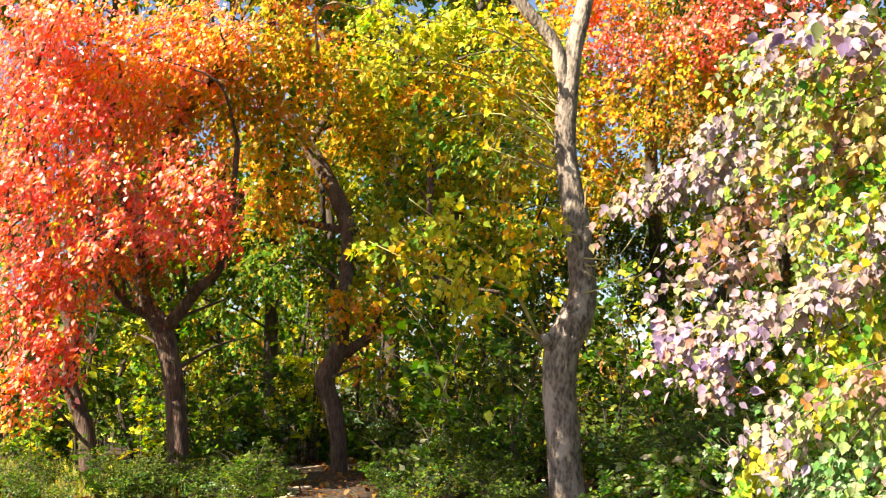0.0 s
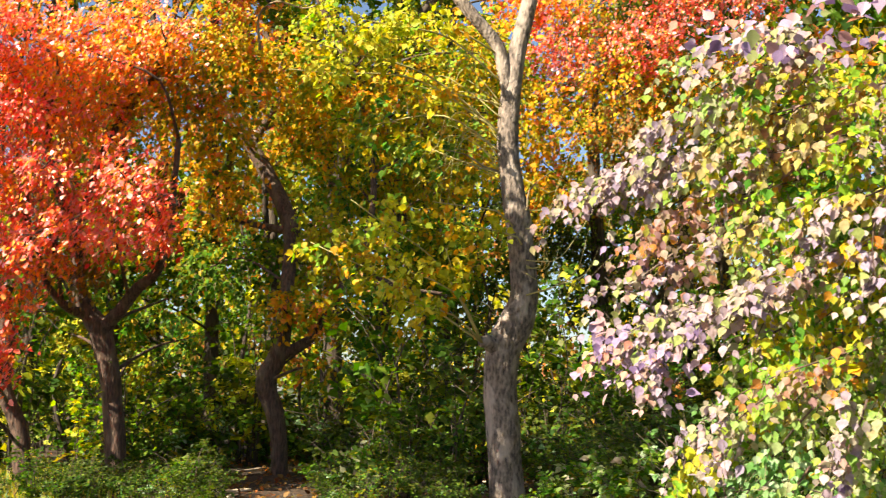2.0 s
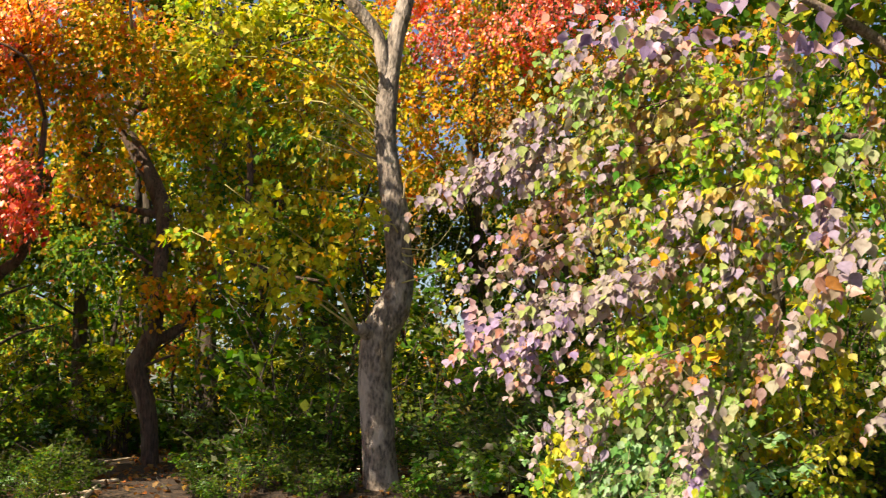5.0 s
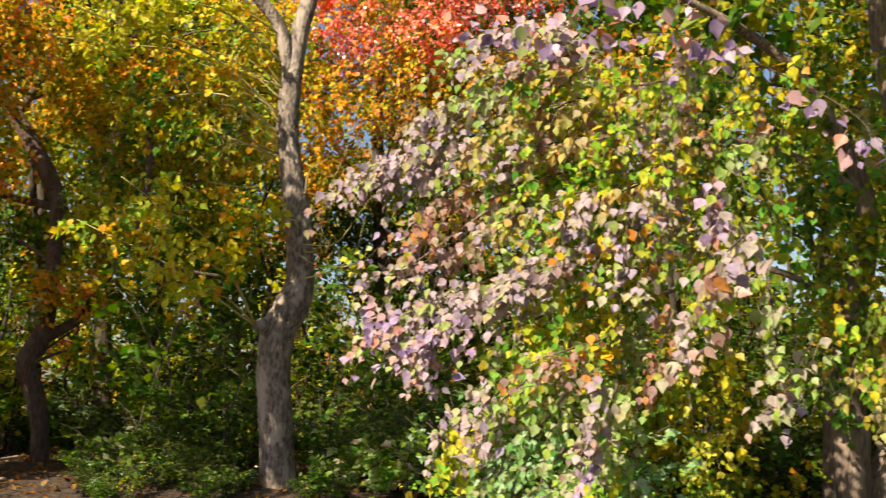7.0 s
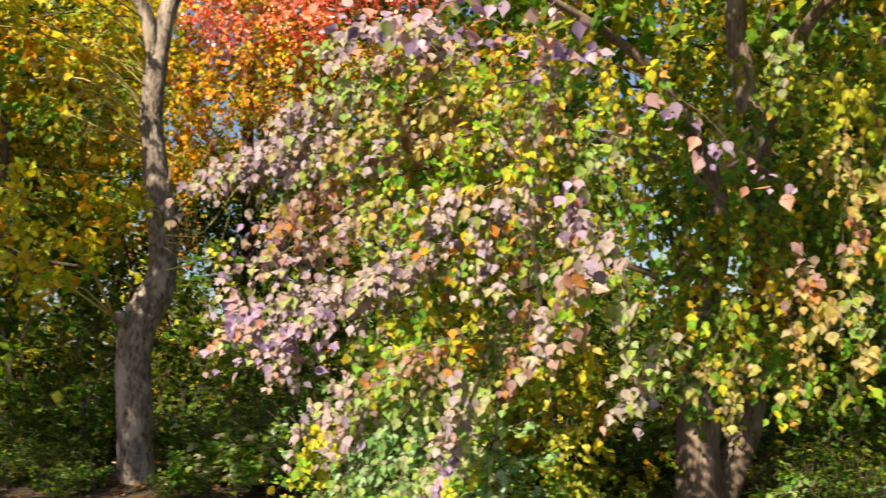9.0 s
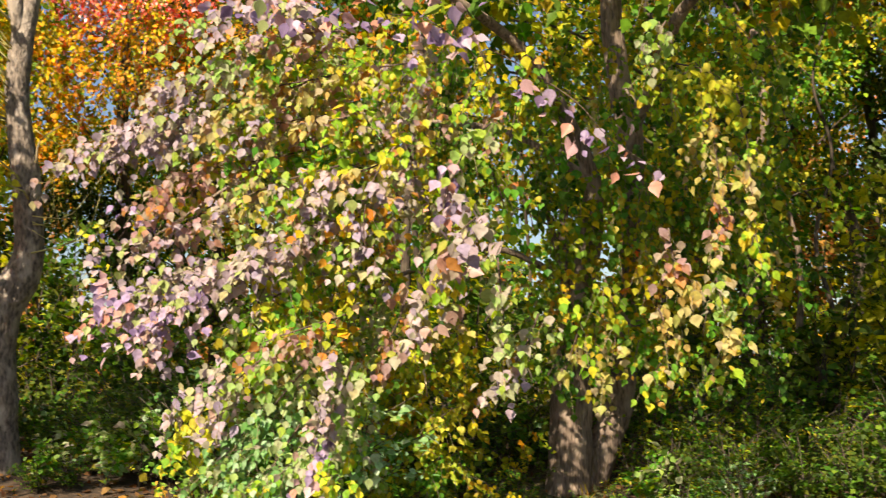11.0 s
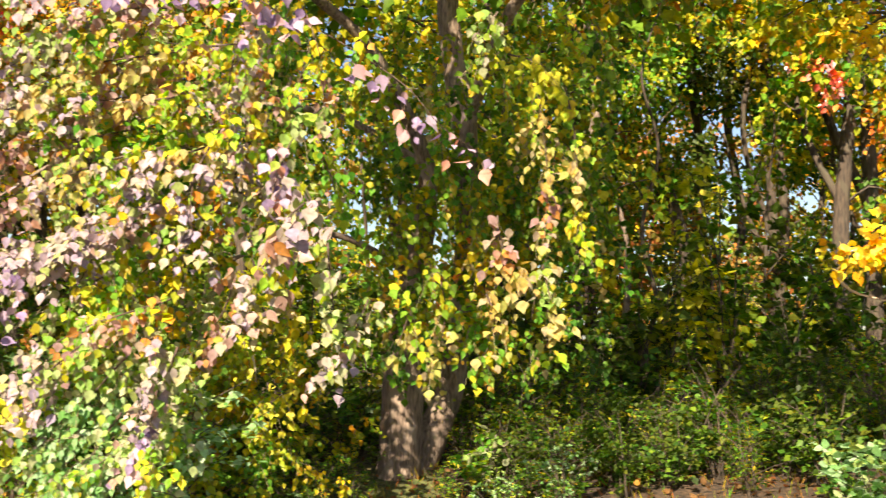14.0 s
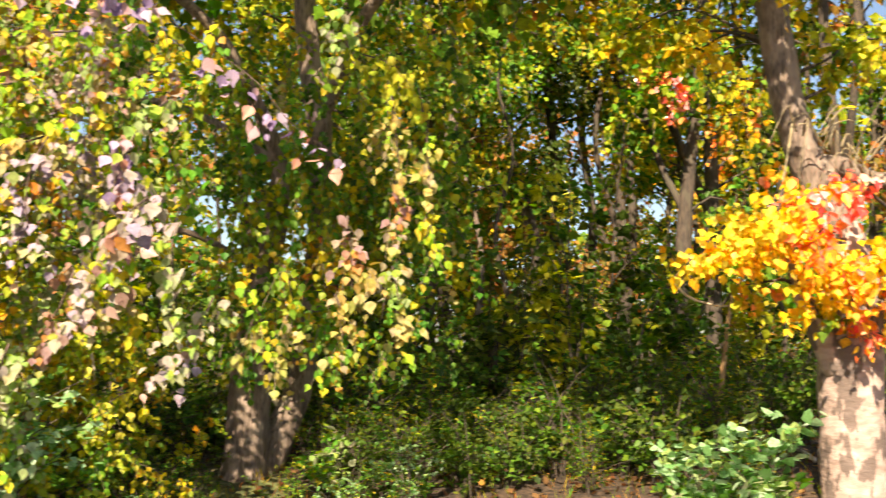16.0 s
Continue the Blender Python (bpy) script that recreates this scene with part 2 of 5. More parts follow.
def tubes_mesh(name, list_of_tubes, mat, smooth=True):
    verts, faces, at = [], [], 0
    for v, f in list_of_tubes:
        verts.append(v), faces.append(np.array(f) + at)
        at += len(v)
    me = mesh_from(name, np.vstack(verts), np.vstack(faces), [mat])
    if smooth:
        me.polygons.foreach_set("use_smooth", np.ones(len(me.polygons), bool))
    return me


# Blades: across, along and out of the plane, in leaf lengths; a fan about the last point.
FULL = np.array([(0, 0, 0), (0.17, 0.04, 0.03), (0.40, 0.27, 0.07), (0.42, 0.48, 0.06), (0.17, 0.80, 0.0), (0, 1.08, -0.10),
                 (-0.17, 0.80, 0.0), (-0.42, 0.48, 0.06), (-0.40, 0.27, 0.07), (-0.17, 0.04, 0.03), (0, 0.42, -0.04)])
PLAIN = np.array([(0, 0, 0), (0.42, 0.20, 0.06), (0.32, 0.66, 0.02), (0, 1.06, -0.06), (-0.32, 0.66, 0.02), (-0.42, 0.20, 0.06), (0, 0.4, -0.03)])
LONG = np.array([(0, 0, 0), (0.24, 0.40, 0.05), (0, 1.1, -0.10), (-0.24, 0.40, 0.05), (0, 0.45, -0.03)])
BLADE = np.array([(0.03, 0, 0), (0.045, 0.5, 0.04), (0, 1.1, 0.22), (-0.045, 0.5, 0.04), (0, 0.45, 0.03)])
SIMPLE = np.array([(0, 0, 0), (0.42, 0.36, 0.06), (0, 1.05, -0.05), (-0.42, 0.36, 0.06)])
FAN = {id(s): np.array([(len(s) - 1, i, (i + 1) % (len(s) - 1)) for i in range(len(s) - 1)]) for s in (FULL, PLAIN, LONG, BLADE)}
FAN[id(SIMPLE)] = np.array([(0, 1, 2), (0, 2, 3)])


# Shades that grow side by side on one crown.
BLEND = {"gold": ("gold", "gold", "olive", "amber", "vivid"), "amber": ("amber", "gold", "amber", "orange", "olive"), "orange": ("orange", "orange", "orange", "red"),
         "olive": ("olive", "olive", "green", "gold", "leafy"), "lime": ("lime", "lime", "vivid", "gold"), "red": ("red",),
         "leafy": ("leafy", "leafy", "green", "vivid"), "green": ("green", "leafy", "green", "olive")}


class Foliage:
    """Gathers the leaves and twigs of one plant."""

    def __init__(self, seed, shape=PLAIN):
        self.rng, self.shape = np.random.default_rng(seed), shape
        self.pos, self.tip, self.nrm, self.size, self.pal, self.twigs = [], [], [], [], [], []

    def put(self, pos, tip, nrm, size, pal):
        self.pos.append(pos), self.tip.append(tip), self.nrm.append(nrm), self.size.append(size)
        self.pal += [pal] * len(pos)

    def clump(self, c, r, size, pal, layers=2.5, droop=0.7, face=(-0.45, -0.75, 0.45), loose=0.75, hang=0.9):
        """Drooping twigs with leaves along them, within an ellipsoid of radii r = (across, deep, up)."""
        rng, c, r = self.rng, np.array(c, float), np.array(r, float)
        want = layers * math.pi * r[0] * r[2] / (0.5 * size * size)
        per = 9
        m = max(2, int(want / per))
        start = unit(rng.normal(size=(m, 3))) * rng.random((m, 1)) ** 0.5 * 0.75 * r
        way = unit(unit(start) * 0.8 + rng.normal(size=(m, 3)) * 0.5 + np.array([0, 0, -droop * 0.6]))
        length = (r.mean() * rng.uniform(0.35, 0.85, m)).clip(size * 2.2, 0.7)[:, None]
        s = (np.arange(per)[None, :, None] + rng.random((m, per, 1))) / per
        drop = np.array([0, 0, -0.45 * droop])
        p = c + start[:, None] + (way[:, None] * s + drop * s * s) * length[:, None]
        p = p + rng.normal(size=p.shape) * size * 0.35
        n = unit(np.array(face) + rng.normal(size=p.shape) * loose)
        t = way[:, None] * 0.5 + rng.normal(size=p.shape) * 0.45 + np.array([0, 0, -hang])
        t = unit(t - (t * n).sum(-1, keepdims=True) * n)
        sz = size * rng.uniform(0.55, 1.2, (m, per))
        blend = BLEND.get(pal, (pal,))
        which = rng.integers(len(blend), size=m)
        for k, shade in enumerate(blend):
            of = which == k
            if of.any():
                self.put(p[of].reshape(-1, 3), t[of].reshape(-1, 3), n[of].reshape(-1, 3), sz[of].ravel(), shade)
        for i in range(m):
            self.twigs.append((c + start[i], c + start[i] + (way[i] * 0.5 + drop * 0.25) * length[i], c + start[i] + (way[i] + drop) * length[i]))

    def spray(self, line, reach, size, gap, pals, fall=0.8, face=(-0.5, -0.75, 0.3), loose=0.5):
        """A drooping bough: side twigs all along the line, their leaves hanging tip down."""
        rng, face = self.rng, np.array(face)
        at, _ = spline(line, [1] * len(line), gap)
        at = at + rng.normal(size=at.shape) * 0.13 * reach
        way = unit(np.gradient(spline(line, [1] * len(line), gap)[0], axis=0))
        for i, p in enumerate(at):
            if i % 3 == 0:
                pal = pals[int(np.clip(i / max(1, len(at) - 1) * len(pals) + rng.normal() * 0.45, 0, len(pals) - 1))]
            for _ in range(3):
                d = unit(rng.normal(size=3) * np.array([1, 1, 0.35]) + 0.5 * way[i] + np.array([0, 0, -fall]))
                length = reach * (0.35 + 1.0 * rng.random() ** 2)
                n = max(3, int(length / (0.6 * size)))
                u = ((np.arange(n) + rng.random(n)) / n)[:, None]
                drop = np.array([0, 0, -0.5 * fall * length])
                q = p + d * u * length + drop * u * u + rng.normal(size=(n, 3)) * size * 0.3
                nrm = unit(face + rng.normal(size=(n, 3)) * loose)
                tip = d * 0.3 + rng.normal(size=(n, 3)) * 0.35 + np.array([0, 0, -1.0])
                tip = unit(tip - (tip * nrm).sum(-1, keepdims=True) * nrm)
                self.put(q, tip, nrm, size * rng.uniform(0.6, 1.2, n), pal)
                self.twigs.append((p, p + 0.5 * d * length + 0.25 * drop, p + d * length + drop))

    def leaves_mesh(self, name):
        pos, tip, nrm = (np.vstack(a) for a in (self.pos, self.tip, self.nrm))
        size = np.concatenate(self.size)[:, None, None]
        side = np.cross(tip, nrm)
        sh = self.shape[None] * self.rng.normal(1, 0.12, (len(pos), 1, 3))
        v = pos[:, None] + size * (sh[..., 0:1] * side[:, None] + sh[..., 1:2] * tip[:, None] + sh[..., 2:3] * nrm[:, None])
        k, fan = len(self.shape), FAN[id(self.shape)]
        f = (fan[None] + (np.arange(len(pos)) * k)[:, None, None]).reshape(-1, 3)
        names = sorted(set(self.pal))
        slots = np.repeat([names.index(p) for p in self.pal], len(fan))
        return mesh_from(name, v.reshape(-1, 3), f, [LEAF[n] for n in names], slots)

    def twigs_mesh(self, name, mat, radius=0.0035, share=1.0):
        tw = np.array(self.twigs)
        tw = tw[self.rng.random(len(tw)) < share]
        ang = np.arange(3) * 2.1
        ring = np.stack([np.cos(ang), np.sin(ang), 0.3 * np.sin(ang)], 1)
        taper = np.array([1.0, 0.75, 0.4])[None, :, None, None]
        v = (tw[:, :, None] + radius * taper * ring[None, None]).reshape(-1, 3)
        quad = np.array([(a * 3 + j, a * 3 + (j + 1) % 3, (a + 1) * 3 + (j + 1) % 3, (a + 1) * 3 + j) for a in (0, 1) for j in range(3)])
        return mesh_from(name, v, (quad[None] + (np.arange(len(tw)) * 9)[:, None, None]).reshape(-1, 4), [mat])


def smooth_step(a, b, x):
    s = np.clip((x - a) / (b - a), 0, 1)
    return s * s * (3 - 2 * s)


def ground_z(x, y):
    """A verge at the camera's feet, a low bank, and the level floor of the wood."""
    r = math.hypot(x, y)
    rise = 0.83 * float(smooth_step(2.0, 8.0, r))
    near = 1.0 if r < 60 else 0.0
    return rise + near * (0.10 * noise.noise(Vector((x * 0.35, y * 0.35, 0))) + 0.03 * noise.noise(Vector((x * 1.7, y * 1.7, 3))))


def polar(az, d):
    return d * math.sin(radians(az)), d * math.cos(radians(az))


# ---- ground ----
rings = [0.0, 0.5] + [0.5 + 0.25 * i for i in range(1, 70)] + [18.5 * 1.16 ** i for i in range(32)]
spokes = 240
gv, gf = [], []
for rad in rings:
    for j in range(spokes):
        x, y = rad * math.sin(j * 2 * math.pi / spokes), rad * math.cos(j * 2 * math.pi / spokes)
        gv.append((x, y, ground_z(x, y)))
for i in range(len(rings) - 1):
    for j in range(spokes):
        k = (j + 1) % spokes
        gf.append((i * spokes + j, (i + 1) * spokes + j, (i + 1) * spokes + k, i * spokes + k))
ground_mesh = mesh_from("ground", gv, gf, [FLOOR])
ground_mesh.polygons.foreach_set("use_smooth", np.ones(len(gf), bool))
tagged(new("ground", ground_mesh), "brown woodland floor with soil, moss and leaf litter", "ground", kind="structure")


# ---- trees ----
def tree(name, label, base, stems, clumps, bark, seed, leaf=0.075, shape=PLAIN, twig_mat=TWIG, layers=2.5, group="", droop=0.7, knobs=0.10,
         face=(-0.45, -0.75, 0.45), loose=0.75, branch=0.016, twig=0.0035, branch_mat=None, limb_bark=()):
    """stems: lists of (x, y, z, radius); clumps: (x, y, z, across, up, palette). Boughs run from the nearest stem to each clump."""
    root = tagged(new(name), label, "tree", group)
    root.location = base
    back = Vector(base)

    def local(me):
        me.transform(Matrix.Translation(-back))
        return me

    pts = []
    for i, st in enumerate(stems):
        v, f = tube([p[:3] for p in st], [p[3] for p in st], 8 if shape is SIMPLE else 16 if i == 0 else 12, 0.18 if shape is SIMPLE else 0.06, knobs)
        made = part("trunk" if i == 0 else "limb", local(tubes_mesh("limb", [(v, f)], dict(limb_bark).get(i, bark))), root)
        main = made if i == 0 else main
        line, rad = spline([p[:3] for p in st], [p[3] for p in st], 0.15)
        pts += [(*a, b) for a, b in zip(line, rad)]
    fol = Foliage(seed, shape)
    pts = np.array(pts)
    for cl in clumps:
        c = np.array(cl[:3])
        fol.clump(c, (cl[3], cl[3] * 0.85, cl[4]), cl[6] if len(cl) > 6 else leaf, cl[5], layers, droop, face, loose)
        cost = np.linalg.norm(pts[:, :3] - c, axis=1) + 1.2 * np.maximum(0, pts[:, 2] - c[2] + 0.3 * np.linalg.norm(pts[:, :2] - c[:2], axis=1))
        s = pts[np.argmin(cost)]
        mid = 0.5 * (s[:3] + c) + np.array([0, 0, 0.12 * np.linalg.norm(c - s[:3])]) + fol.rng.normal(size=3) * 0.06
        r0 = min(branch, s[3] * 0.7)
        bough = tube([s[:3], mid, c, c + (c - mid) * 0.5], [r0, r0 * 0.75, r0 * 0.45, 0.003], 6, 0.12)
        part("branch", local(tubes_mesh("branch", [bough], branch_mat or bark)), main)
    if clumps:
        tagged(part("twig_spray", local(fol.twigs_mesh("twig_spray", twig_mat, twig, 0.2 if shape is SIMPLE else 0.6)), root), kind="stuff")
        crown = part("crown", local(fol.leaves_mesh("crown")), root)
        tagged(crown, kind="stuff")
    return root


# the red tallow trees at the edge of the lawn
tree("tallow_tree", "tallow tree with a slim leaning trunk and red leaves", (-2.75, 8.57, 0.82),
     [[(-2.73, 8.58, 0.65, 0.080), (-2.77, 8.56, 0.99, 0.068), (-2.80, 8.55, 1.26, 0.064), (-2.93, 8.51, 1.61, 0.060), (-2.93, 8.51, 2.01, 0.056), (-3.08, 8.46, 2.49, 0.048), (-3.29, 8.49, 3.18, 0.040), (-3.44, 8.53, 4.04, 0.024)],
      [(-3.01, 8.48, 2.32, 0.040), (-3.27, 8.17, 2.68, 0.032), (-3.61, 7.81, 3.04, 0.016)]],
     [(-2.99, 7.31, 3.67, 0.3, 0.25, "red"), (-2.95, 7.22, 2.97, 0.28, 0.25, "red"), (-2.88, 7.68, 4.30, 0.3, 0.25, "red"), (-3.31, 8.15, 4.34, 0.75, 0.6, "red"), (-4.55, 9.13, 4.57, 0.8, 0.6, "red"), (-3.09, 7.92, 3.46, 0.6, 0.5, "red"),
      (-2.98, 7.75, 2.74, 0.55, 0.5, "red"), (-2.88, 8.00, 3.92, 0.3, 0.25, "orange"), (-2.81, 7.81, 3.05, 0.25, 0.2, "orange"), (-3.03, 7.73, 2.16, 0.45, 0.45, "red"), (-2.85, 7.90, 2.34, 0.35, 0.3, "orange"), (-2.90, 7.67, 1.75, 0.28, 0.3, "red"), (-2.71, 7.74, 1.84, 0.16, 0.3, "red"),
      (-3.02, 7.51, 1.52, 0.22, 0.28, "orange")],
     BARK_BROWN, 11, leaf=0.045, layers=2.2, face=(-0.75, -0.65, 0.6), loose=0.42)
tree("tallow_tree", "red-leaved tallow tree with a dark forked trunk", (-2.16, 9.04, 0.83),
     [[(-2.16, 9.05, 0.58, 0.114), (-2.18, 9.04, 0.97, 0.091), (-2.21, 9.03, 1.34, 0.084), (-2.26, 9.02, 1.71, 0.084), (-2.35, 9.00, 2.06, 0.091), (-2.50, 8.96, 2.34, 0.065), (-2.57, 8.94, 2.84, 0.049), (-2.78, 8.87, 3.45, 0.038), (-2.86, 8.85, 4.28, 0.023)],
      [(-2.35, 9.00, 2.06, 0.068), (-2.18, 8.94, 2.22, 0.053), (-2.02, 8.87, 2.41, 0.046), (-1.86, 8.81, 2.54, 0.038), (-1.76, 8.72, 2.90, 0.030), (-1.71, 8.73, 3.62, 0.023)],
      [(-2.42, 8.98, 2.18, 0.046), (-2.61, 8.82, 2.27, 0.034), (-2.81, 8.65, 2.61, 0.023), (-2.88, 8.53, 3.05, 0.015)],
      [(-2.57, 8.94, 2.84, 0.034), (-2.37, 9.10, 3.70, 0.030), (-2.04, 9.28, 4.37, 0.023), (-1.88, 9.41, 5.10, 0.015)]],
     [(-2.69, 7.85, 3.66, 0.28, 0.22, "red"), (-2.34, 7.34, 3.07, 0.2, 0.17, "red"), (-2.39, 7.32, 2.60, 0.17, 0.18, "red"), (-2.17, 7.49, 2.74, 0.2, 0.15, "red"), (-1.87, 7.68, 3.07, 0.22, 0.16, "red"), (-1.93, 7.66, 2.65, 0.16, 0.1, "red"), (-1.66, 7.83, 2.84, 0.13, 0.18, "red"), (-2.50, 8.02, 4.02, 0.3, 0.2, "orange"), (-2.17, 8.22, 4.13, 0.3, 0.2, "orange"), (-2.76, 9.51, 2.07, 0.2, 0.16, "lime"), (-2.64, 9.85, 1.78, 0.2, 0.16, "leafy"), (-1.96, 9.70, 2.39, 0.2, 0.15, "leafy"), (-2.25, 9.95, 1.83, 0.2, 0.2, "lime"), (-1.86, 10.03, 2.05, 0.2, 0.2, "leafy"), (-1.83, 8.50, 4.46, 0.26, 0.2, "orange"), (-2.86, 8.53, 4.37, 0.55, 0.5, "orange")] + [(-2.49, 8.86, 4.58, 0.55, 0.5, "orange"), (-2.07, 9.17, 4.64, 0.5, 0.45, "orange"), (-1.76, 9.13, 4.43, 0.35, 0.3, "amber"), (-2.15, 8.94, 4.06, 0.25, 0.2, "amber"), (-1.63, 9.46, 4.85, 0.4, 0.4, "amber"), (-2.75, 8.57, 3.81, 0.5, 0.35, "orange"), (-2.36, 9.00, 3.98, 0.45, 0.3, "orange"),
      (-2.62, 8.40, 3.17, 0.45, 0.35, "red"), (-1.99, 8.16, 3.21, 0.4, 0.28, "red"), (-1.72, 8.22, 2.87, 0.22, 0.35, "red"), (-2.14, 8.33, 2.84, 0.4, 0.3, "red"), (-2.62, 8.19, 2.59, 0.35, 0.28, "orange"),
      (-2.38, 8.58, 2.55, 0.3, 0.2, "rust"), (-1.86, 9.42, 4.25, 0.4, 0.4, "amber")],
     BARK_BROWN, 12, leaf=0.045, layers=2.2, face=(-0.75, -0.65, 0.6), loose=0.42)

# the crooked yellow-green tree
tree("tallow_tree", "tallow tree with a crooked brown trunk and yellow-green leaves", (-0.94, 9.96, 0.67),
     [[(-0.92, 9.96, 0.47, 0.098), (-0.94, 9.96, 0.87, 0.078), (-0.98, 9.95, 1.32, 0.082), (-1.09, 9.94, 1.66, 0.094), (-1.00, 9.95, 1.86, 0.090), (-0.93, 9.96, 2.15, 0.070), (-0.92, 10.06, 2.58, 0.066), (-0.91, 10.26, 3.10, 0.082),
       (-1.11, 10.44, 3.58, 0.078), (-1.35, 10.51, 3.99, 0.074), (-1.65, 10.57, 4.42, 0.061), (-2.09, 10.60, 4.63, 0.045), (-2.56, 10.60, 4.71, 0.033)]] + [[(-0.97, 9.95, 1.89, 0.057), (-0.65, 9.98, 2.10, 0.041), (-0.45, 10.09, 2.48, 0.041), (-0.26, 10.20, 2.87, 0.037), (-0.13, 10.30, 3.55, 0.033), (-0.31, 10.50, 4.63, 0.041), (-0.55, 10.59, 5.19, 0.041), (-0.85, 10.57, 5.91, 0.041)],
      [(-0.26, 10.20, 2.87, 0.033), (0.03, 10.20, 2.60, 0.025), (0.63, 10.28, 2.50, 0.016)],
      [(-1.35, 10.51, 3.99, 0.041), (-1.07, 10.65, 4.68, 0.033), (-1.32, 10.72, 5.36, 0.025)],
      [(-0.91, 10.26, 3.10, 0.041), (-1.34, 10.31, 3.19, 0.029), (-1.84, 10.34, 3.30, 0.021)]],
     [(-1.61, 9.77, 4.14, 0.5, 0.45, "amber"), (-1.59, 10.08, 3.50, 0.4, 0.45, "amber"), (-1.25, 9.82, 4.65, 0.4, 0.35, "amber"), (-0.6, 10.1, 5.15, 0.4, 0.25, "lime"), (-0.2, 10.0, 5.0, 0.35, 0.22, "lime"), (-0.14, 10.20, 4.49, 0.35, 0.3, "amber"), (-0.67, 10.08, 3.12, 0.3, 0.3, "lime"), (-0.13, 10.40, 2.29, 0.4, 0.3, "olive"), (-1.68, 10.47, 2.79, 0.4, 0.3, "green"), (-1.06, 10.55, 4.76, 0.6, 0.5, "amber"), (-0.85, 10.97, 4.28, 0.5, 0.4, "amber"), (-0.68, 9.98, 4.59, 0.3, 0.3, "gold"), (-0.48, 10.59, 4.31, 0.55, 0.5, "gold"),
      (-0.48, 10.69, 3.63, 0.5, 0.4, "olive"), (-1.26, 10.63, 2.98, 0.45, 0.35, "green"), (-0.52, 10.39, 2.84, 0.45, 0.4, "gold"), (0.20, 10.60, 4.43, 0.55, 0.5, "gold"), (0.26, 10.80, 3.71, 0.5, 0.4, "gold")] + [(-0.94, 9.75, 2.34, 0.22, 0.25, "amber"), (-0.53, 9.79, 2.30, 0.28, 0.25, "amber"), (0.83, 10.57, 5.01, 0.5, 0.6, "gold"), (0.78, 10.77, 4.06, 0.5, 0.5, "gold"), (-0.61, 9.88, 1.79, 0.16, 0.2, "amber")],
     BARK_BROWN, 13, leaf=0.053, layers=2.5)
tree("tallow_tree", "tall yellow-green tallow tree behind the crooked one", (-0.58, 11.99, 0.92),
     [[(-0.55, 11.99, 0.68, 0.13), (-0.59, 11.99, 2.16, 0.10), (-0.62, 11.98, 3.69, 0.09), (-0.29, 12.00, 5.08, 0.09), (-0.62, 11.98, 5.82, 0.07), (-0.90, 11.97, 7.19, 0.04)],
      [(-0.29, 12.00, 5.08, 0.06), (0.49, 11.99, 6.10, 0.05), (1.15, 11.94, 7.19, 0.03)]],
     [(-1.72, 11.88, 5.64, 0.6, 0.5, "orange"), (-0.90, 12.17, 6.02, 0.5, 0.4, "olive"), (-0.03, 12.00, 5.42, 0.7, 0.5, "gold"), (0.75, 11.98, 5.28, 0.6, 0.5, "gold"), (-1.9, 11.2, 6.5, 0.8, 0.5, "gold"), (-0.7, 11.3, 6.6, 0.7, 0.5, "gold"),
      (-2.18, 12.31, 3.15, 0.5, 0.5, "green"), (0.10, 12.00, 3.18, 0.6, 0.5, "olive"), (0.74, 11.98, 3.31, 0.5, 0.5, "olive"), (1.25, 12.0, 5.5, 0.55, 0.4, "gold"), (1.7, 12.2, 6.2, 0.55, 0.4, "orange"), (1.1, 12.3, 4.4, 0.5, 0.35, "amber"), (0.3, 12.2, 6.1, 0.5, 0.3, "olive"), (1.64, 11.89, 4.72, 0.5, 0.7, "amber"), (1.75, 11.87, 3.87, 0.45, 0.35, "amber")],
     BARK_DARK, 14, leaf=0.06, layers=2.3)

tree("tallow_tree", "orange and gold tallow tree behind the red ones", (-3.05, 11.9, 0.86),
     [[(-3.05, 11.9, 0.65, 0.11), (-3.0, 11.9, 2.1, 0.09), (-2.9, 11.85, 3.4, 0.07), (-2.95, 11.8, 4.6, 0.05), (-2.8, 11.8, 5.8, 0.03)],
      [(-2.95, 11.88, 2.7, 0.05), (-2.3, 11.7, 3.6, 0.035), (-1.8, 11.6, 4.6, 0.02)]],
     [(-2.2, 11.5, 4.3, 0.5, 0.4, "amber"), (-2.7, 11.4, 3.7, 0.5, 0.4, "gold"), (-1.8, 11.6, 3.6, 0.45, 0.4, "amber"), (-3.3, 11.4, 4.4, 0.6, 0.45, "orange"), (-2.2, 11.6, 3.0, 0.5, 0.35, "olive"),
      (-3.0, 11.5, 3.0, 0.5, 0.35, "olive"), (-2.6, 11.5, 5.0, 0.6, 0.45, "orange"), (-1.9, 11.5, 5.2, 0.5, 0.4, "amber"), (-1.5, 11.7, 4.4, 0.4, 0.4, "gold"), (-3.8, 11.6, 3.8, 0.6, 0.5, "amber")],
     BARK_DARK, 19, leaf=0.055, layers=1.9)

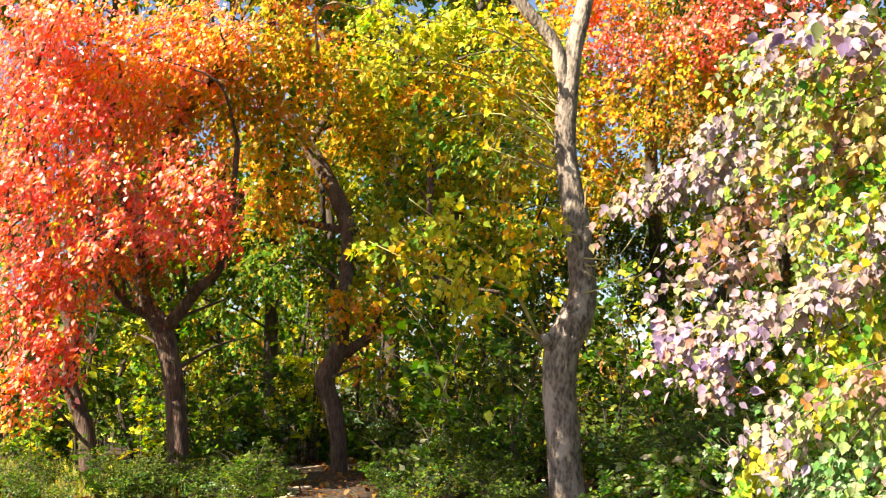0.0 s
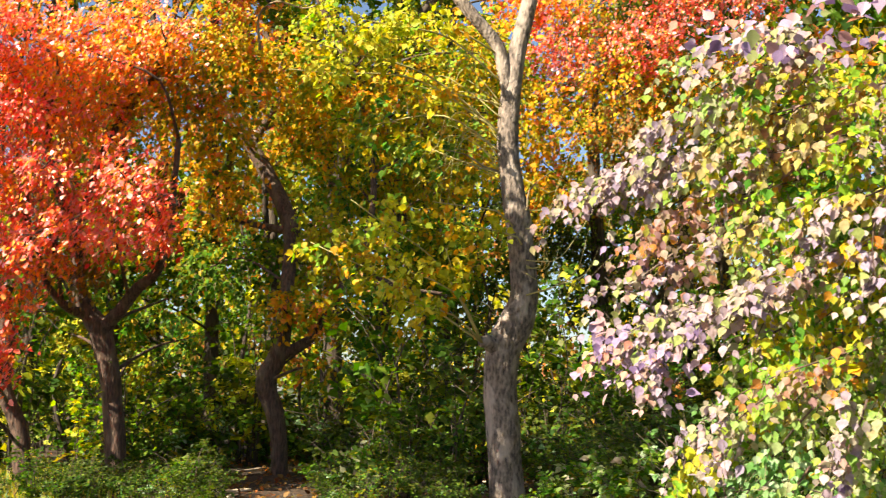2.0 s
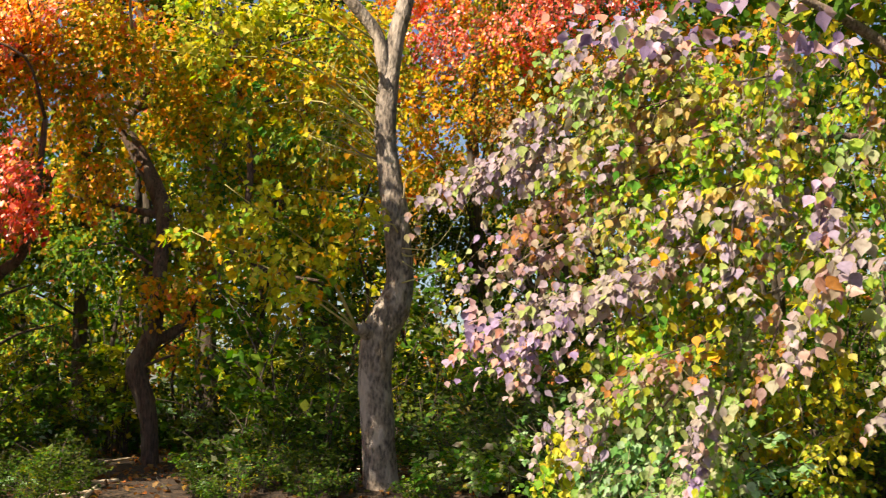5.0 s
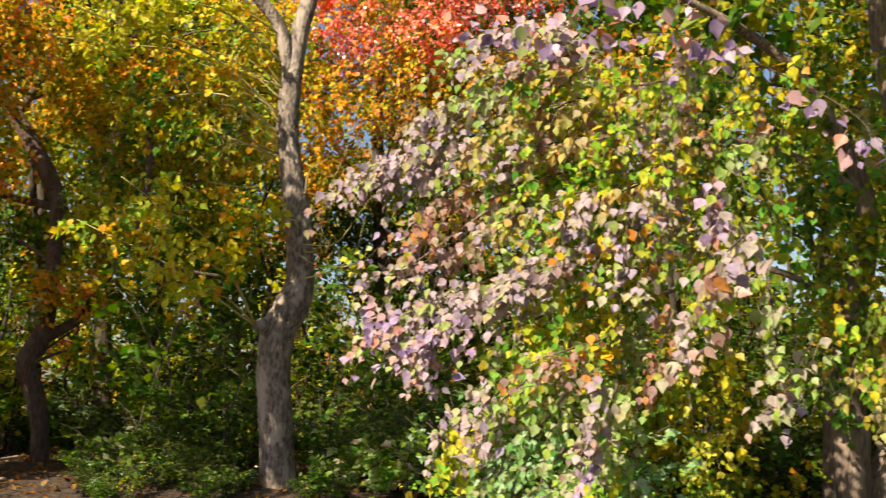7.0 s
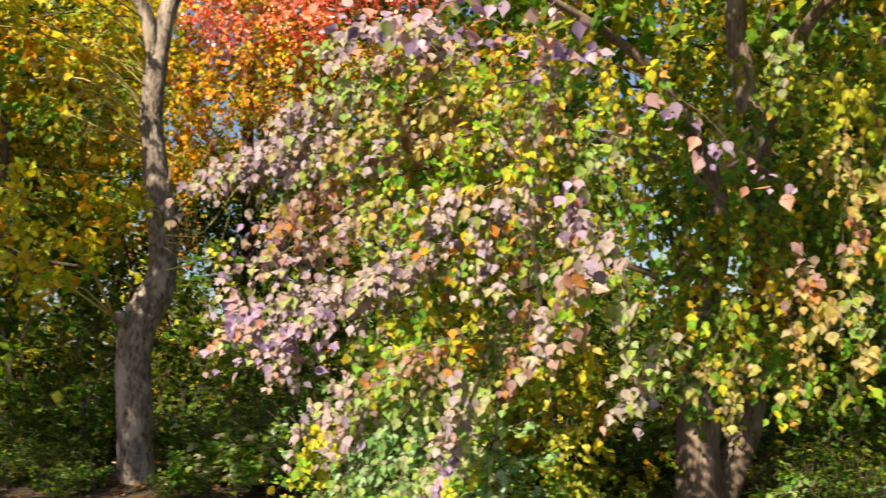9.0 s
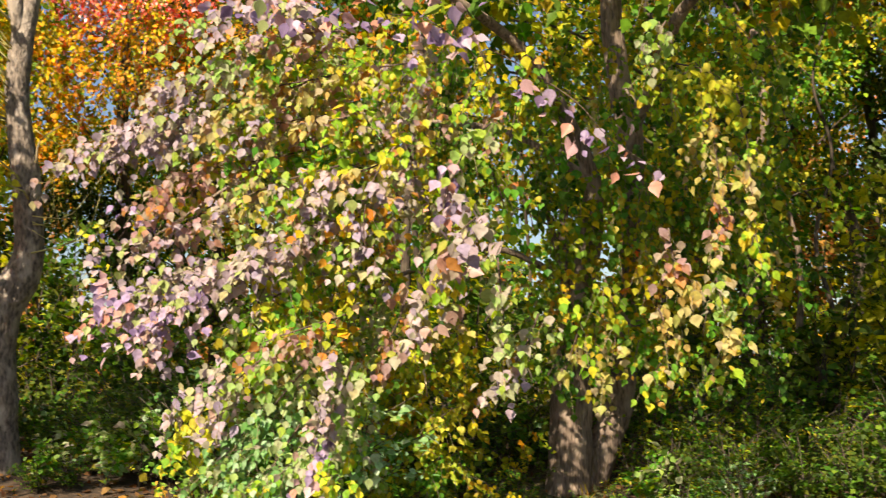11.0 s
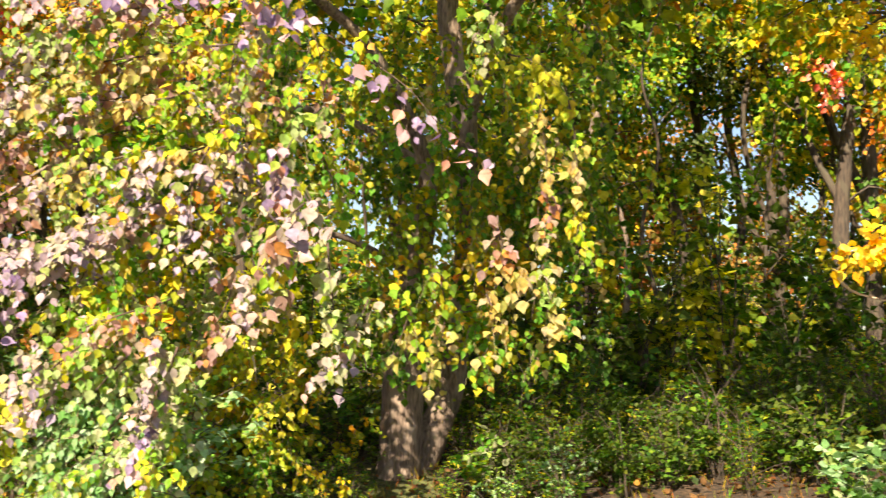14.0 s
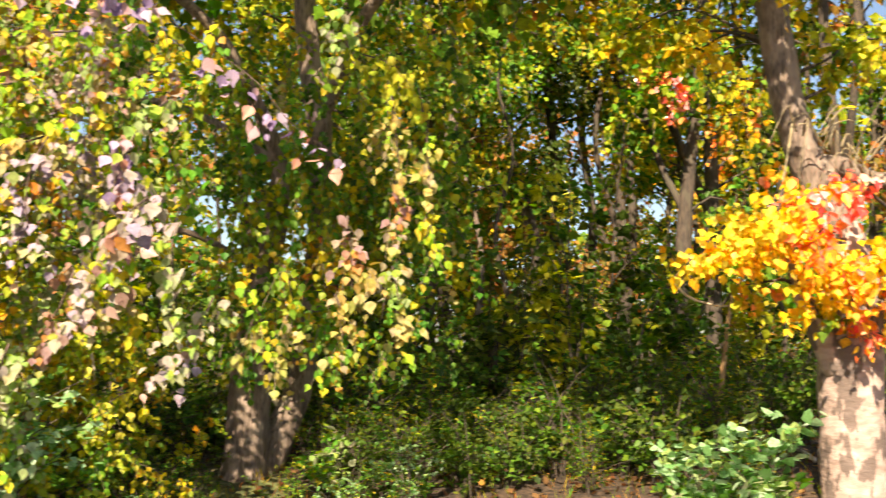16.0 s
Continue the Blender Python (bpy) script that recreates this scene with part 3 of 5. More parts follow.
# the tall tree with the bare grey trunk
bare = tree("grey_trunk_tree", "tall tree with a bare grey forked trunk", (0.86, 7.45, 0.79),
     [[(0.87, 7.45, 0.62, 0.147), (0.84, 7.45, 0.92, 0.120), (0.82, 7.46, 1.30, 0.118), (0.80, 7.46, 1.60, 0.117), (0.82, 7.45, 1.86, 0.124), (0.92, 7.44, 2.05, 0.120), (0.97, 7.44, 2.23, 0.097), (0.95, 7.44, 2.54, 0.092), (0.93, 7.44, 2.76, 0.092), (0.88, 7.45, 3.07, 0.081),
       (0.86, 7.45, 3.35, 0.077), (0.88, 7.45, 3.64, 0.078), (0.93, 7.44, 3.98, 0.063), (1.00, 7.43, 4.27, 0.061), (1.07, 7.42, 4.60, 0.055), (1.21, 7.40, 5.29, 0.046), (1.15, 7.41, 6.09, 0.028)]] + [[(0.87, 7.45, 3.60, 0.046), (0.83, 7.41, 3.84, 0.048), (0.78, 7.41, 4.03, 0.048), (0.63, 7.37, 4.20, 0.046), (0.48, 7.38, 4.40, 0.046), (0.22, 7.30, 4.80, 0.041), (-0.03, 7.20, 5.52, 0.028)],
      [(0.78, 7.41, 1.86, 0.069), (0.70, 7.35, 1.90, 0.051), (0.66, 7.30, 1.89, 0.037)]],
     [(-0.29, 6.99, 3.82, 0.26, 0.17, "lime"), (-0.02, 7.00, 4.02, 0.32, 0.18, "lime"), (-0.37, 7.19, 3.73, 0.16, 0.12, "lime"), (0.22, 7.20, 4.14, 0.25, 0.15, "lime"),
      (-0.03, 7.10, 2.68, 0.2, 0.26, "lime"), (-0.34, 7.59, 2.52, 0.3, 0.22, "gold"), (0.17, 7.00, 2.33, 0.3, 0.2, "lime"), (0.31, 7.69, 3.33, 0.3, 0.26, "olive"), (-0.11, 7.90, 3.55, 0.3, 0.26, "olive"), (0.44, 7.09, 2.38, 0.22, 0.18, "gold"), (0.24, 7.00, 2.11, 0.2, 0.1, "lime"), (0.46, 7.09, 2.80, 0.07, 0.13, "yellow"),
      (0.65, 7.17, 2.66, 0.13, 0.14, "lime"), (0.38, 7.39, 3.67, 0.2, 0.15, "gold")],
     BARK_GREY, 15, leaf=0.056, shape=FULL, layers=1.7, knobs=0.07, twig_mat=TWIG_GREEN, branch=0.008, branch_mat=TWIG_GREEN)

# orange trees further in
tree("tallow_tree", "orange-red tallow tree standing further inside the wood", (2.75, 13.73, 0.99),
     [[(2.78, 13.72, 0.85, 0.13), (2.76, 13.72, 2.99, 0.1), (2.70, 13.74, 4.85, 0.07), (2.80, 13.72, 6.30, 0.05), (2.99, 13.68, 7.94, 0.03)],
      [(2.70, 13.74, 4.85, 0.05), (3.29, 13.61, 5.80, 0.04), (3.82, 13.47, 7.14, 0.02)]],
     [(2.02, 12.13, 5.67, 0.6, 0.5, "red"), (2.52, 12.04, 5.24, 0.6, 0.5, "amber"), (2.96, 11.94, 5.68, 0.5, 0.5, "red"), (2.20, 11.80, 4.57, 0.45, 0.25, "amber"), (1.85, 12.06, 4.17, 0.4, 0.3, "amber"), (2.67, 11.91, 4.60, 0.5, 0.4, "rust"),
      # The shade-coloured clumps paint the dark depth right of the grey trunk.
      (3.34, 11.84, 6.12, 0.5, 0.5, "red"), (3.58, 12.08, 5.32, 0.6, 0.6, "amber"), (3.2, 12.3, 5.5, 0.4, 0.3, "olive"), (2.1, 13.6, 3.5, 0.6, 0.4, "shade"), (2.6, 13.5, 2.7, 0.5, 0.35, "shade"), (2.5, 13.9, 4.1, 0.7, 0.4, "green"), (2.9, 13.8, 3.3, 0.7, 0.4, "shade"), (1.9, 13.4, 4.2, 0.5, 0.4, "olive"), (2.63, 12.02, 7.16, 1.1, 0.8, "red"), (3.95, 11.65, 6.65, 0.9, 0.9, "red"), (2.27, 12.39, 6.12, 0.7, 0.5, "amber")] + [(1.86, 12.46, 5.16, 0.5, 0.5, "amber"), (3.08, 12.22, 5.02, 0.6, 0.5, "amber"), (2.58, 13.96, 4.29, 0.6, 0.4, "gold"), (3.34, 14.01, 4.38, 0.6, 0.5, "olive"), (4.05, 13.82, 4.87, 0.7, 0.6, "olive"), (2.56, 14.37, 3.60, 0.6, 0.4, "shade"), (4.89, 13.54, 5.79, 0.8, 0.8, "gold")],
     BARK_DARK, 16, leaf=0.047, layers=1.7, face=(-0.75, -0.5, 0.55), loose=0.5)

# the weeping tree near the camera, with two stems
weep = tree("weeping_tallow_tree", "tallow tree with two stems and hanging mauve, pink and green leaves", (3.87, 5.42, 0.62),
     [[(3.83, 5.45, 0.47, 0.17), (3.83, 5.45, 0.72, 0.145), (3.85, 5.44, 1.02, 0.135), (3.85, 5.44, 1.30, 0.12), (3.86, 5.43, 1.60, 0.09), (3.91, 5.39, 1.95, 0.075), (3.97, 5.36, 2.26, 0.07), (3.95, 5.31, 2.61, 0.055), (3.81, 5.34, 2.95, 0.045), (3.58, 5.37, 3.31, 0.035), (3.22, 5.35, 3.53, 0.03), (2.68, 5.29, 3.72, 0.015)]] + [[(3.97, 5.47, 0.71, 0.10), (4.10, 5.45, 1.01, 0.10), (4.21, 5.43, 1.25, 0.085), (4.32, 5.47, 1.71, 0.07), (4.35, 5.45, 2.29, 0.065), (4.35, 5.45, 2.96, 0.085), (4.30, 5.49, 3.33, 0.075), (4.27, 5.51, 3.79, 0.07), (4.29, 5.50, 4.36, 0.05)],
      [(4.35, 5.45, 2.96, 0.05), (4.37, 5.30, 3.16, 0.05), (4.34, 4.94, 3.57, 0.04), (4.35, 4.54, 3.73, 0.03)],
      [(3.95, 5.31, 2.61, 0.03), (3.43, 5.58, 2.92, 0.022), (2.73, 5.71, 2.90, 0.016), (2.01, 5.77, 2.60, 0.012), (1.41, 5.72, 2.18, 0.006)]] + [[(3.91, 5.39, 1.95, 0.025), (3.37, 5.61, 2.19, 0.018), (2.58, 5.66, 1.89, 0.013), (1.92, 5.59, 1.45, 0.008)]],
     [],
     BARK_STEM, 17, leaf=0.044, shape=FULL, layers=3.0, droop=0.9, loose=0.8, face=(-0.5, -0.75, 0.4), branch=0.012)


def more_foliage(name, label, owner, clumps, seed, leaf, shape=FULL, layers=3.0, droop=0.9, loose=0.65, mat=TWIG, face=(-0.5, -0.75, 0.4)):
    """A further bough of a tree: its own leaves and twigs under the tree."""
    fol = Foliage(seed, shape)
    for cl in clumps:
        fol.clump(cl[:3], (cl[3], cl[3] * 0.85, cl[4]), cl[6] if len(cl) > 6 else leaf, cl[5], layers, droop, face, loose)
    for kind, me in (("twig_spray", fol.twigs_mesh("twigs", mat)), (name, fol.leaves_mesh(name))):
        me.transform(Matrix.Translation(-owner.location))
        tagged(part(kind, me, owner, label if kind == name else ""), kind="stuff")


# Unseen clumps, added up-sun to shade the undergrowth and the lower grey trunk.
more_foliage("bough", "unseen high leaves, yellow and olive, added to cast shade", bare,
     [(-2.2, 5.6, 4.8, 0.75, 0.28, "gold"), (-3.1, 5.6, 4.75, 0.85, 0.3, "gold"), (-2.8, 4.8, 5.1, 0.8, 0.3, "gold"), (-1.4, 5.3, 5.2, 0.6, 0.25, "gold"), (-1.6, 4.9, 4.9, 0.55, 0.25, "gold"), (-1.75, 5.7, 5.2, 0.6, 0.25, "gold"), (0.1, 5.4, 5.3, 0.6, 0.28, "gold"), (-0.7, 5.0, 5.2, 0.7, 0.28, "gold"), (-2.3, 4.2, 5.3, 0.7, 0.28, "gold"), (-1.3, 7.2, 5.0, 0.7, 0.28, "gold"), (-2.6, 6.7, 5.15, 0.6, 0.25, "gold")],
     150, 0.10, SIMPLE, layers=4.0)
def own_part(owner, kind):
    """The part of a tree that smaller pieces grow from; the thing itself where it has none."""
    return next((o for o in owner.children if o.name.split(".")[0] == kind), owner)


def hanging_boughs(name, label, owner, seed, boughs, wood=0.005, shape=FULL, loose=0.43):
    """boughs: (line, reach of the side twigs, leaf length, gap between twigs, palettes from the stem to the tip)."""
    fol = Foliage(seed, shape)
    for line, reach, size, gap, pals in boughs:
        fol.spray(line, reach, size, gap, pals.split(), loose=loose)
        r = [wood * (1 - 0.7 * i / (len(line) - 1)) for i in range(len(line))]
        me = tubes_mesh("branch", [tube(line, r, 6, 0.1)], BARK_BROWN)
        me.transform(Matrix.Translation(-owner.location))
        part("branch", me, own_part(owner, "trunk"))
    for kind, me in (("twig_spray", fol.twigs_mesh("twigs", TWIG, 0.002)), (name, fol.leaves_mesh(name))):
        me.transform(Matrix.Translation(-owner.location))
        tagged(part(kind, me, owner, label if kind == name else ""), kind="stuff")


hanging_boughs("crown", "tiers of pale pink, mauve and green leaves", weep, 171, [([(2.27, 4.34, 2.88), (2.01, 4.58, 2.86), (1.78, 4.78, 2.79), (1.52, 4.97, 2.69), (1.24, 5.26, 2.63), (1.00, 5.51, 2.56)], 0.24, 0.045, 0.05, "vivid salmon frost blush blush"),
    ([(1.88, 4.52, 3.12), (1.69, 4.70, 3.00), (1.49, 4.88, 2.84), (1.28, 5.04, 2.69)], 0.22, 0.043, 0.055, "blush frost blush blush"),
    ([(2.08, 4.55, 2.68), (1.86, 4.64, 2.64), (1.68, 4.92, 2.63), (1.44, 5.10, 2.63)], 0.24, 0.043, 0.06, "vivid salmon blush frost"),
    ([(2.10, 4.54, 2.55), (1.87, 4.74, 2.50), (1.62, 4.94, 2.45), (1.41, 5.11, 2.41), (1.24, 5.26, 2.24), (1.14, 5.38, 2.09)], 0.22, 0.043, 0.05, "leafy turning salmon salmon blush mauve")] + [([(1.97, 4.49, 2.40), (1.76, 4.68, 2.34), (1.59, 4.84, 2.26), (1.41, 5.11, 2.19), (1.24, 5.25, 2.14)], 0.22, 0.046, 0.055, "vivid beige blush salmon blush"),
    ([(2.02, 4.36, 2.15), (1.85, 4.54, 2.12), (1.69, 4.71, 2.04), (1.49, 4.88, 1.97), (1.25, 5.05, 1.87), (1.07, 5.19, 1.76)], 0.2, 0.048, 0.036, "autumn blush blush blush mauve"),
    ([(1.76, 4.46, 2.03), (1.60, 4.69, 1.97), (1.45, 4.84, 1.89), (1.31, 4.93, 1.77), (1.24, 5.00, 1.59)], 0.17, 0.048, 0.04, "blush blush mauve blush")])
hanging_boughs("bough", "outer tier of beige, pink and pale green leaves", weep, 181, [
    ([(1.98, 4.48, 3.03), (1.76, 4.57, 3.01), (1.58, 4.74, 2.98), (1.41, 4.90, 2.88), (1.26, 5.05, 2.81)], 0.2, 0.046, 0.05, "salmon blush frost blush"),
    ([(2.14, 4.41, 2.86), (1.91, 4.51, 2.81), (1.67, 4.71, 2.77), (1.46, 4.89, 2.67), (1.25, 5.15, 2.65), (0.96, 5.42, 2.58)], 0.2, 0.047, 0.045, "vivid beige blush blush blush"),
    ([(1.82, 4.44, 3.12), (1.65, 4.61, 3.15), (1.52, 4.76, 3.15), (1.39, 4.91, 3.08)], 0.18, 0.046, 0.05, "blush salmon blush frost"),
    ([(1.97, 4.38, 2.60), (1.79, 4.56, 2.59), (1.60, 4.74, 2.63)], 0.2, 0.047, 0.055, "vivid beige blush"),
    ([(2.06, 4.23, 2.37), (1.87, 4.31, 2.29), (1.79, 4.46, 2.24)], 0.18, 0.05, 0.055, "beige blush blush"),
    ([(1.63, 4.83, 2.57), (1.45, 4.99, 2.46), (1.29, 5.14, 2.29)], 0.18, 0.046, 0.055, "vivid salmon salmon"),
])
hanging_boughs("bough", "low hanging pink and pale green leaves", weep, 172, [([(1.95, 4.28, 1.72), (1.78, 4.46, 1.65), (1.63, 4.62, 1.58), (1.46, 4.78, 1.44), (1.34, 4.92, 1.31)], 0.2, 0.046, 0.05, "autumn salmon turning blush blush"),
    ([(1.69, 4.49, 1.58), (1.55, 4.65, 1.43), (1.45, 4.73, 1.30)], 0.18, 0.046, 0.055, "frost blush blush"),
    ([(1.84, 4.22, 1.55), (1.81, 4.23, 1.37), (1.79, 4.24, 1.20), (1.76, 4.25, 1.06)], 0.13, 0.050, 0.05, "blush blush mauve salmon"),
    ([(1.36, 4.81, 1.29), (1.34, 4.82, 1.20), (1.32, 4.82, 1.14)], 0.07, 0.046, 0.06, "lime vivid"),
    ([(2.00, 4.47, 1.61), (1.85, 4.64, 1.46), (1.71, 4.80, 1.27), (1.57, 4.96, 1.11)], 0.26, 0.040, 0.05, "frost fresh fresh fresh")] + [([(1.82, 4.50, 1.48), (1.70, 4.60, 1.31), (1.61, 4.73, 1.12), (1.53, 4.76, 1.02)], 0.24, 0.040, 0.055, "frost fresh fresh"),
    ([(2.09, 4.43, 1.48), (2.02, 4.46, 1.28), (1.95, 4.50, 1.11)], 0.24, 0.040, 0.06, "frost fresh frost"),
    ([(1.81, 4.55, 1.23), (1.72, 4.59, 1.08), (1.65, 4.61, 0.96)], 0.24, 0.040, 0.06, "fresh fresh"),
    ([(1.76, 4.68, 1.82), (1.64, 4.83, 1.74), (1.54, 4.97, 1.67)], 0.24, 0.043, 0.06, "leafy frost leafy")])
hanging_boughs("bough", "hanging strands of pale pink leaves", weep, 173, [([(2.38, 3.82, 2.50), (2.26, 3.78, 2.40), (2.20, 3.81, 2.27), (2.17, 3.83, 2.15)], 0.16, 0.053, 0.06, "frost blush mauve blush"),
    ([(2.25, 3.72, 2.08), (2.16, 3.72, 2.00), (2.13, 3.74, 1.91)], 0.13, 0.060, 0.05, "blush blush salmon"),
    ([(2.19, 3.82, 1.92), (2.12, 3.85, 1.81), (2.07, 3.88, 1.68), (2.04, 3.90, 1.58)], 0.12, 0.052, 0.06, "vivid blush blush"),
    ([(2.13, 4.19, 2.50), (2.02, 4.13, 2.35), (1.96, 4.16, 2.20), (1.95, 4.16, 2.04), (1.97, 4.16, 1.94)], 0.15, 0.048, 0.055, "vivid blush salmon blush"),
    ([(2.45, 3.89, 1.94), (2.41, 3.80, 1.79), (2.42, 3.79, 1.65), (2.40, 3.81, 1.46)], 0.15, 0.048, 0.065, "frost frost blush")] + [([(2.70, 3.97, 1.71), (2.60, 3.91, 1.58), (2.54, 3.95, 1.46)], 0.14, 0.048, 0.07, "frost turning blush"),
    ([(2.16, 4.17, 1.80), (2.12, 4.20, 1.66), (2.06, 4.22, 1.56)], 0.15, 0.045, 0.06, "salmon autumn salmon"),
    ([(1.95, 4.28, 1.51), (1.90, 4.30, 1.34), (1.86, 4.32, 1.22), (1.83, 4.33, 1.06)], 0.15, 0.048, 0.055, "frost blush blush lime"),
    ([(1.62, 4.73, 1.46), (1.50, 4.77, 1.33), (1.42, 4.85, 1.26), (1.38, 4.91, 1.13)], 0.15, 0.048, 0.06, "blush blush lime")], 0.005)
hanging_boughs("bough", "hanging columns of pale yellow and green leaves", weep, 174, [([(3.70, 4.20, 3.02), (3.75, 4.03, 2.95), (3.82, 3.96, 2.87)], 0.14, 0.048, 0.07, "lime lime"),
    ([(3.75, 4.03, 2.92), (3.76, 4.02, 2.71), (3.77, 4.00, 2.51), (3.78, 3.99, 2.30), (3.77, 4.01, 2.10), (3.78, 4.00, 1.93)], 0.13, 0.048, 0.06, "lime beige beige salmon beige"),
    ([(3.85, 3.93, 2.82), (3.88, 3.90, 2.59), (3.89, 3.89, 2.30), (3.90, 3.88, 2.10), (3.92, 3.86, 1.96)], 0.12, 0.048, 0.08, "vivid beige vivid"),
    ([(3.28, 3.78, 2.10), (3.29, 3.77, 1.97), (3.33, 3.73, 1.87), (3.38, 3.68, 1.82)], 0.12, 0.052, 0.07, "salmon beige beige")] + [([(3.69, 3.94, 1.90), (3.71, 3.92, 1.76), (3.74, 3.90, 1.62), (3.69, 3.95, 1.48)], 0.14, 0.048, 0.07, "frost beige vivid"),
    ([(3.36, 3.97, 1.75), (3.40, 3.94, 1.59), (3.33, 3.99, 1.43)], 0.16, 0.045, 0.08, "beige turning beige"),
    ([(2.91, 4.07, 1.75), (2.95, 4.04, 1.62), (2.89, 4.08, 1.46)], 0.14, 0.046, 0.08, "vivid leafy beige"),
    ([(3.11, 4.04, 1.88), (3.15, 4.01, 1.70), (3.13, 4.03, 1.49)], 0.16, 0.043, 0.08, "olive turning beige"),
    ([(4.64, 4.11, 2.48), (4.66, 4.09, 2.29)], 0.12, 0.048, 0.09, "vivid vivid"),
    ([(3.29, 3.77, 3.06), (3.24, 3.80, 2.96), (3.22, 3.82, 2.77)], 0.2, 0.048, 0.1, "frost vivid olive")] + [([(2.68, 3.98, 2.91), (2.63, 4.01, 2.65), (2.59, 4.04, 2.44)], 0.2, 0.045, 0.08, "turning olive olive"),
    ([(2.41, 3.92, 2.38), (2.52, 3.97, 2.22), (2.59, 4.04, 2.09)], 0.18, 0.048, 0.07, "leafy leafy leafy")], 0.005)

# the curtain of thin strands between the tiers and the stems
rng = np.random.default_rng(176)
strands = []
for i in range(120):
    az, d, z = 19.5 + 12.0 * rng.random() ** 1.15, rng.uniform(4.95, 5.9), rng.uniform(1.75, 3.3)
    if az > 26.0 and z < 2.9 and i % 5:
        continue
    length = min(rng.uniform(0.35, 0.9), z - 1.25)
    x, y = polar(az, d)
    s, c = rng.normal(size=2) * 0.14
    tone = (az - 19.5) / 12 + rng.normal() * 0.16 - 0.25 * (z - 2.4)
    pals = ("vivid leafy frost", "frost blush vivid")[i % 2] if tone < 0.25 else ("vivid gold frost", "leafy vivid beige", "blush salmon autumn")[i % 3] if tone < 0.55 else ("gold autumn salmon", "turning beige vivid", "leafy frost blush")[i % 3] if tone < 0.85 else ("green olive gold", "olive leafy beige")[i % 2]
    strands.append(([(x, y, z), (x + s, y + c, z - 0.5 * length), (x + s * 0.6, y + c, z - length)], rng.uniform(0.08, 0.2), rng.uniform(0.036, 0.05), 0.1, pals))
hanging_boughs("bough", "thin hanging strands of green, gold and orange leaves", weep, 177, strands, 0.003)

# strands that veil the two stems; darker olive and green leaves stand in for shade
strands = []
for i in range(80):
    az, d, z = rng.uniform(34.0, 46.0), rng.uniform(5.9, 6.9), rng.uniform(1.75, 3.5)
    length = min(rng.uniform(0.3, 0.75), z - 1.35)
    x, y = polar(az, d)
    s, c = rng.normal(size=2) * 0.07
    pals = ("olive green", "vivid olive", "leafy green", "olive gold", "green leafy", "olive olive", "olive beige")[i % 7]
    strands.append(([(x, y, z), (x + s, y + c, z - 0.5 * length), (x + s * 0.6, y + c, z - length)], 0.13, rng.uniform(0.038, 0.052), 0.1, pals))
hanging_boughs("bough", "hanging olive, gold and green leaves before the stems", weep, 179, strands, 0.003)

# small mint-green leaves at the tree's foot
strands = []
for i in range(44):
    az, d, z = rng.uniform(16.8, 24.0), rng.uniform(4.75, 5.5), rng.uniform(0.85, 1.3)
    if z > 0.95 + 0.06 * (az - 16.0):
        continue
    x, y = polar(az, d)
    s, c = rng.normal(size=2) * 0.1
    strands.append(([(x, y, z), (x + s, y + c, z - 0.02), (x + 2 * s, y + 2 * c, z - 0.1)], 0.12, rng.uniform(0.032, 0.044), 0.06, ("fresh frost", "fresh fresh", "frost vivid")[i % 3]))
hanging_boughs("bough", "low mint-green leaves at the foot of the crown", weep, 180, strands, 0.003)

# low yellow-olive sprays in front of the wood floor
strands = []
for i in range(46):
    az, d, z = rng.uniform(22.5, 30.0), rng.uniform(5.5, 6.3), rng.uniform(0.85, 1.6)
    x, y = polar(az, d)
    s, c = rng.normal(size=2) * 0.12
    strands.append(([(x, y, z), (x + s, y + c, z + 0.05), (x + 2 * s, y + 2 * c, z - 0.08)], 0.12, rng.uniform(0.03, 0.042), 0.07, ("gold vivid", "olive gold", "vivid leafy", "lime gold")[i % 4]))
hanging_boughs("bough", "low yellow-olive leaves below the strands", weep, 178, strands, 0.003)

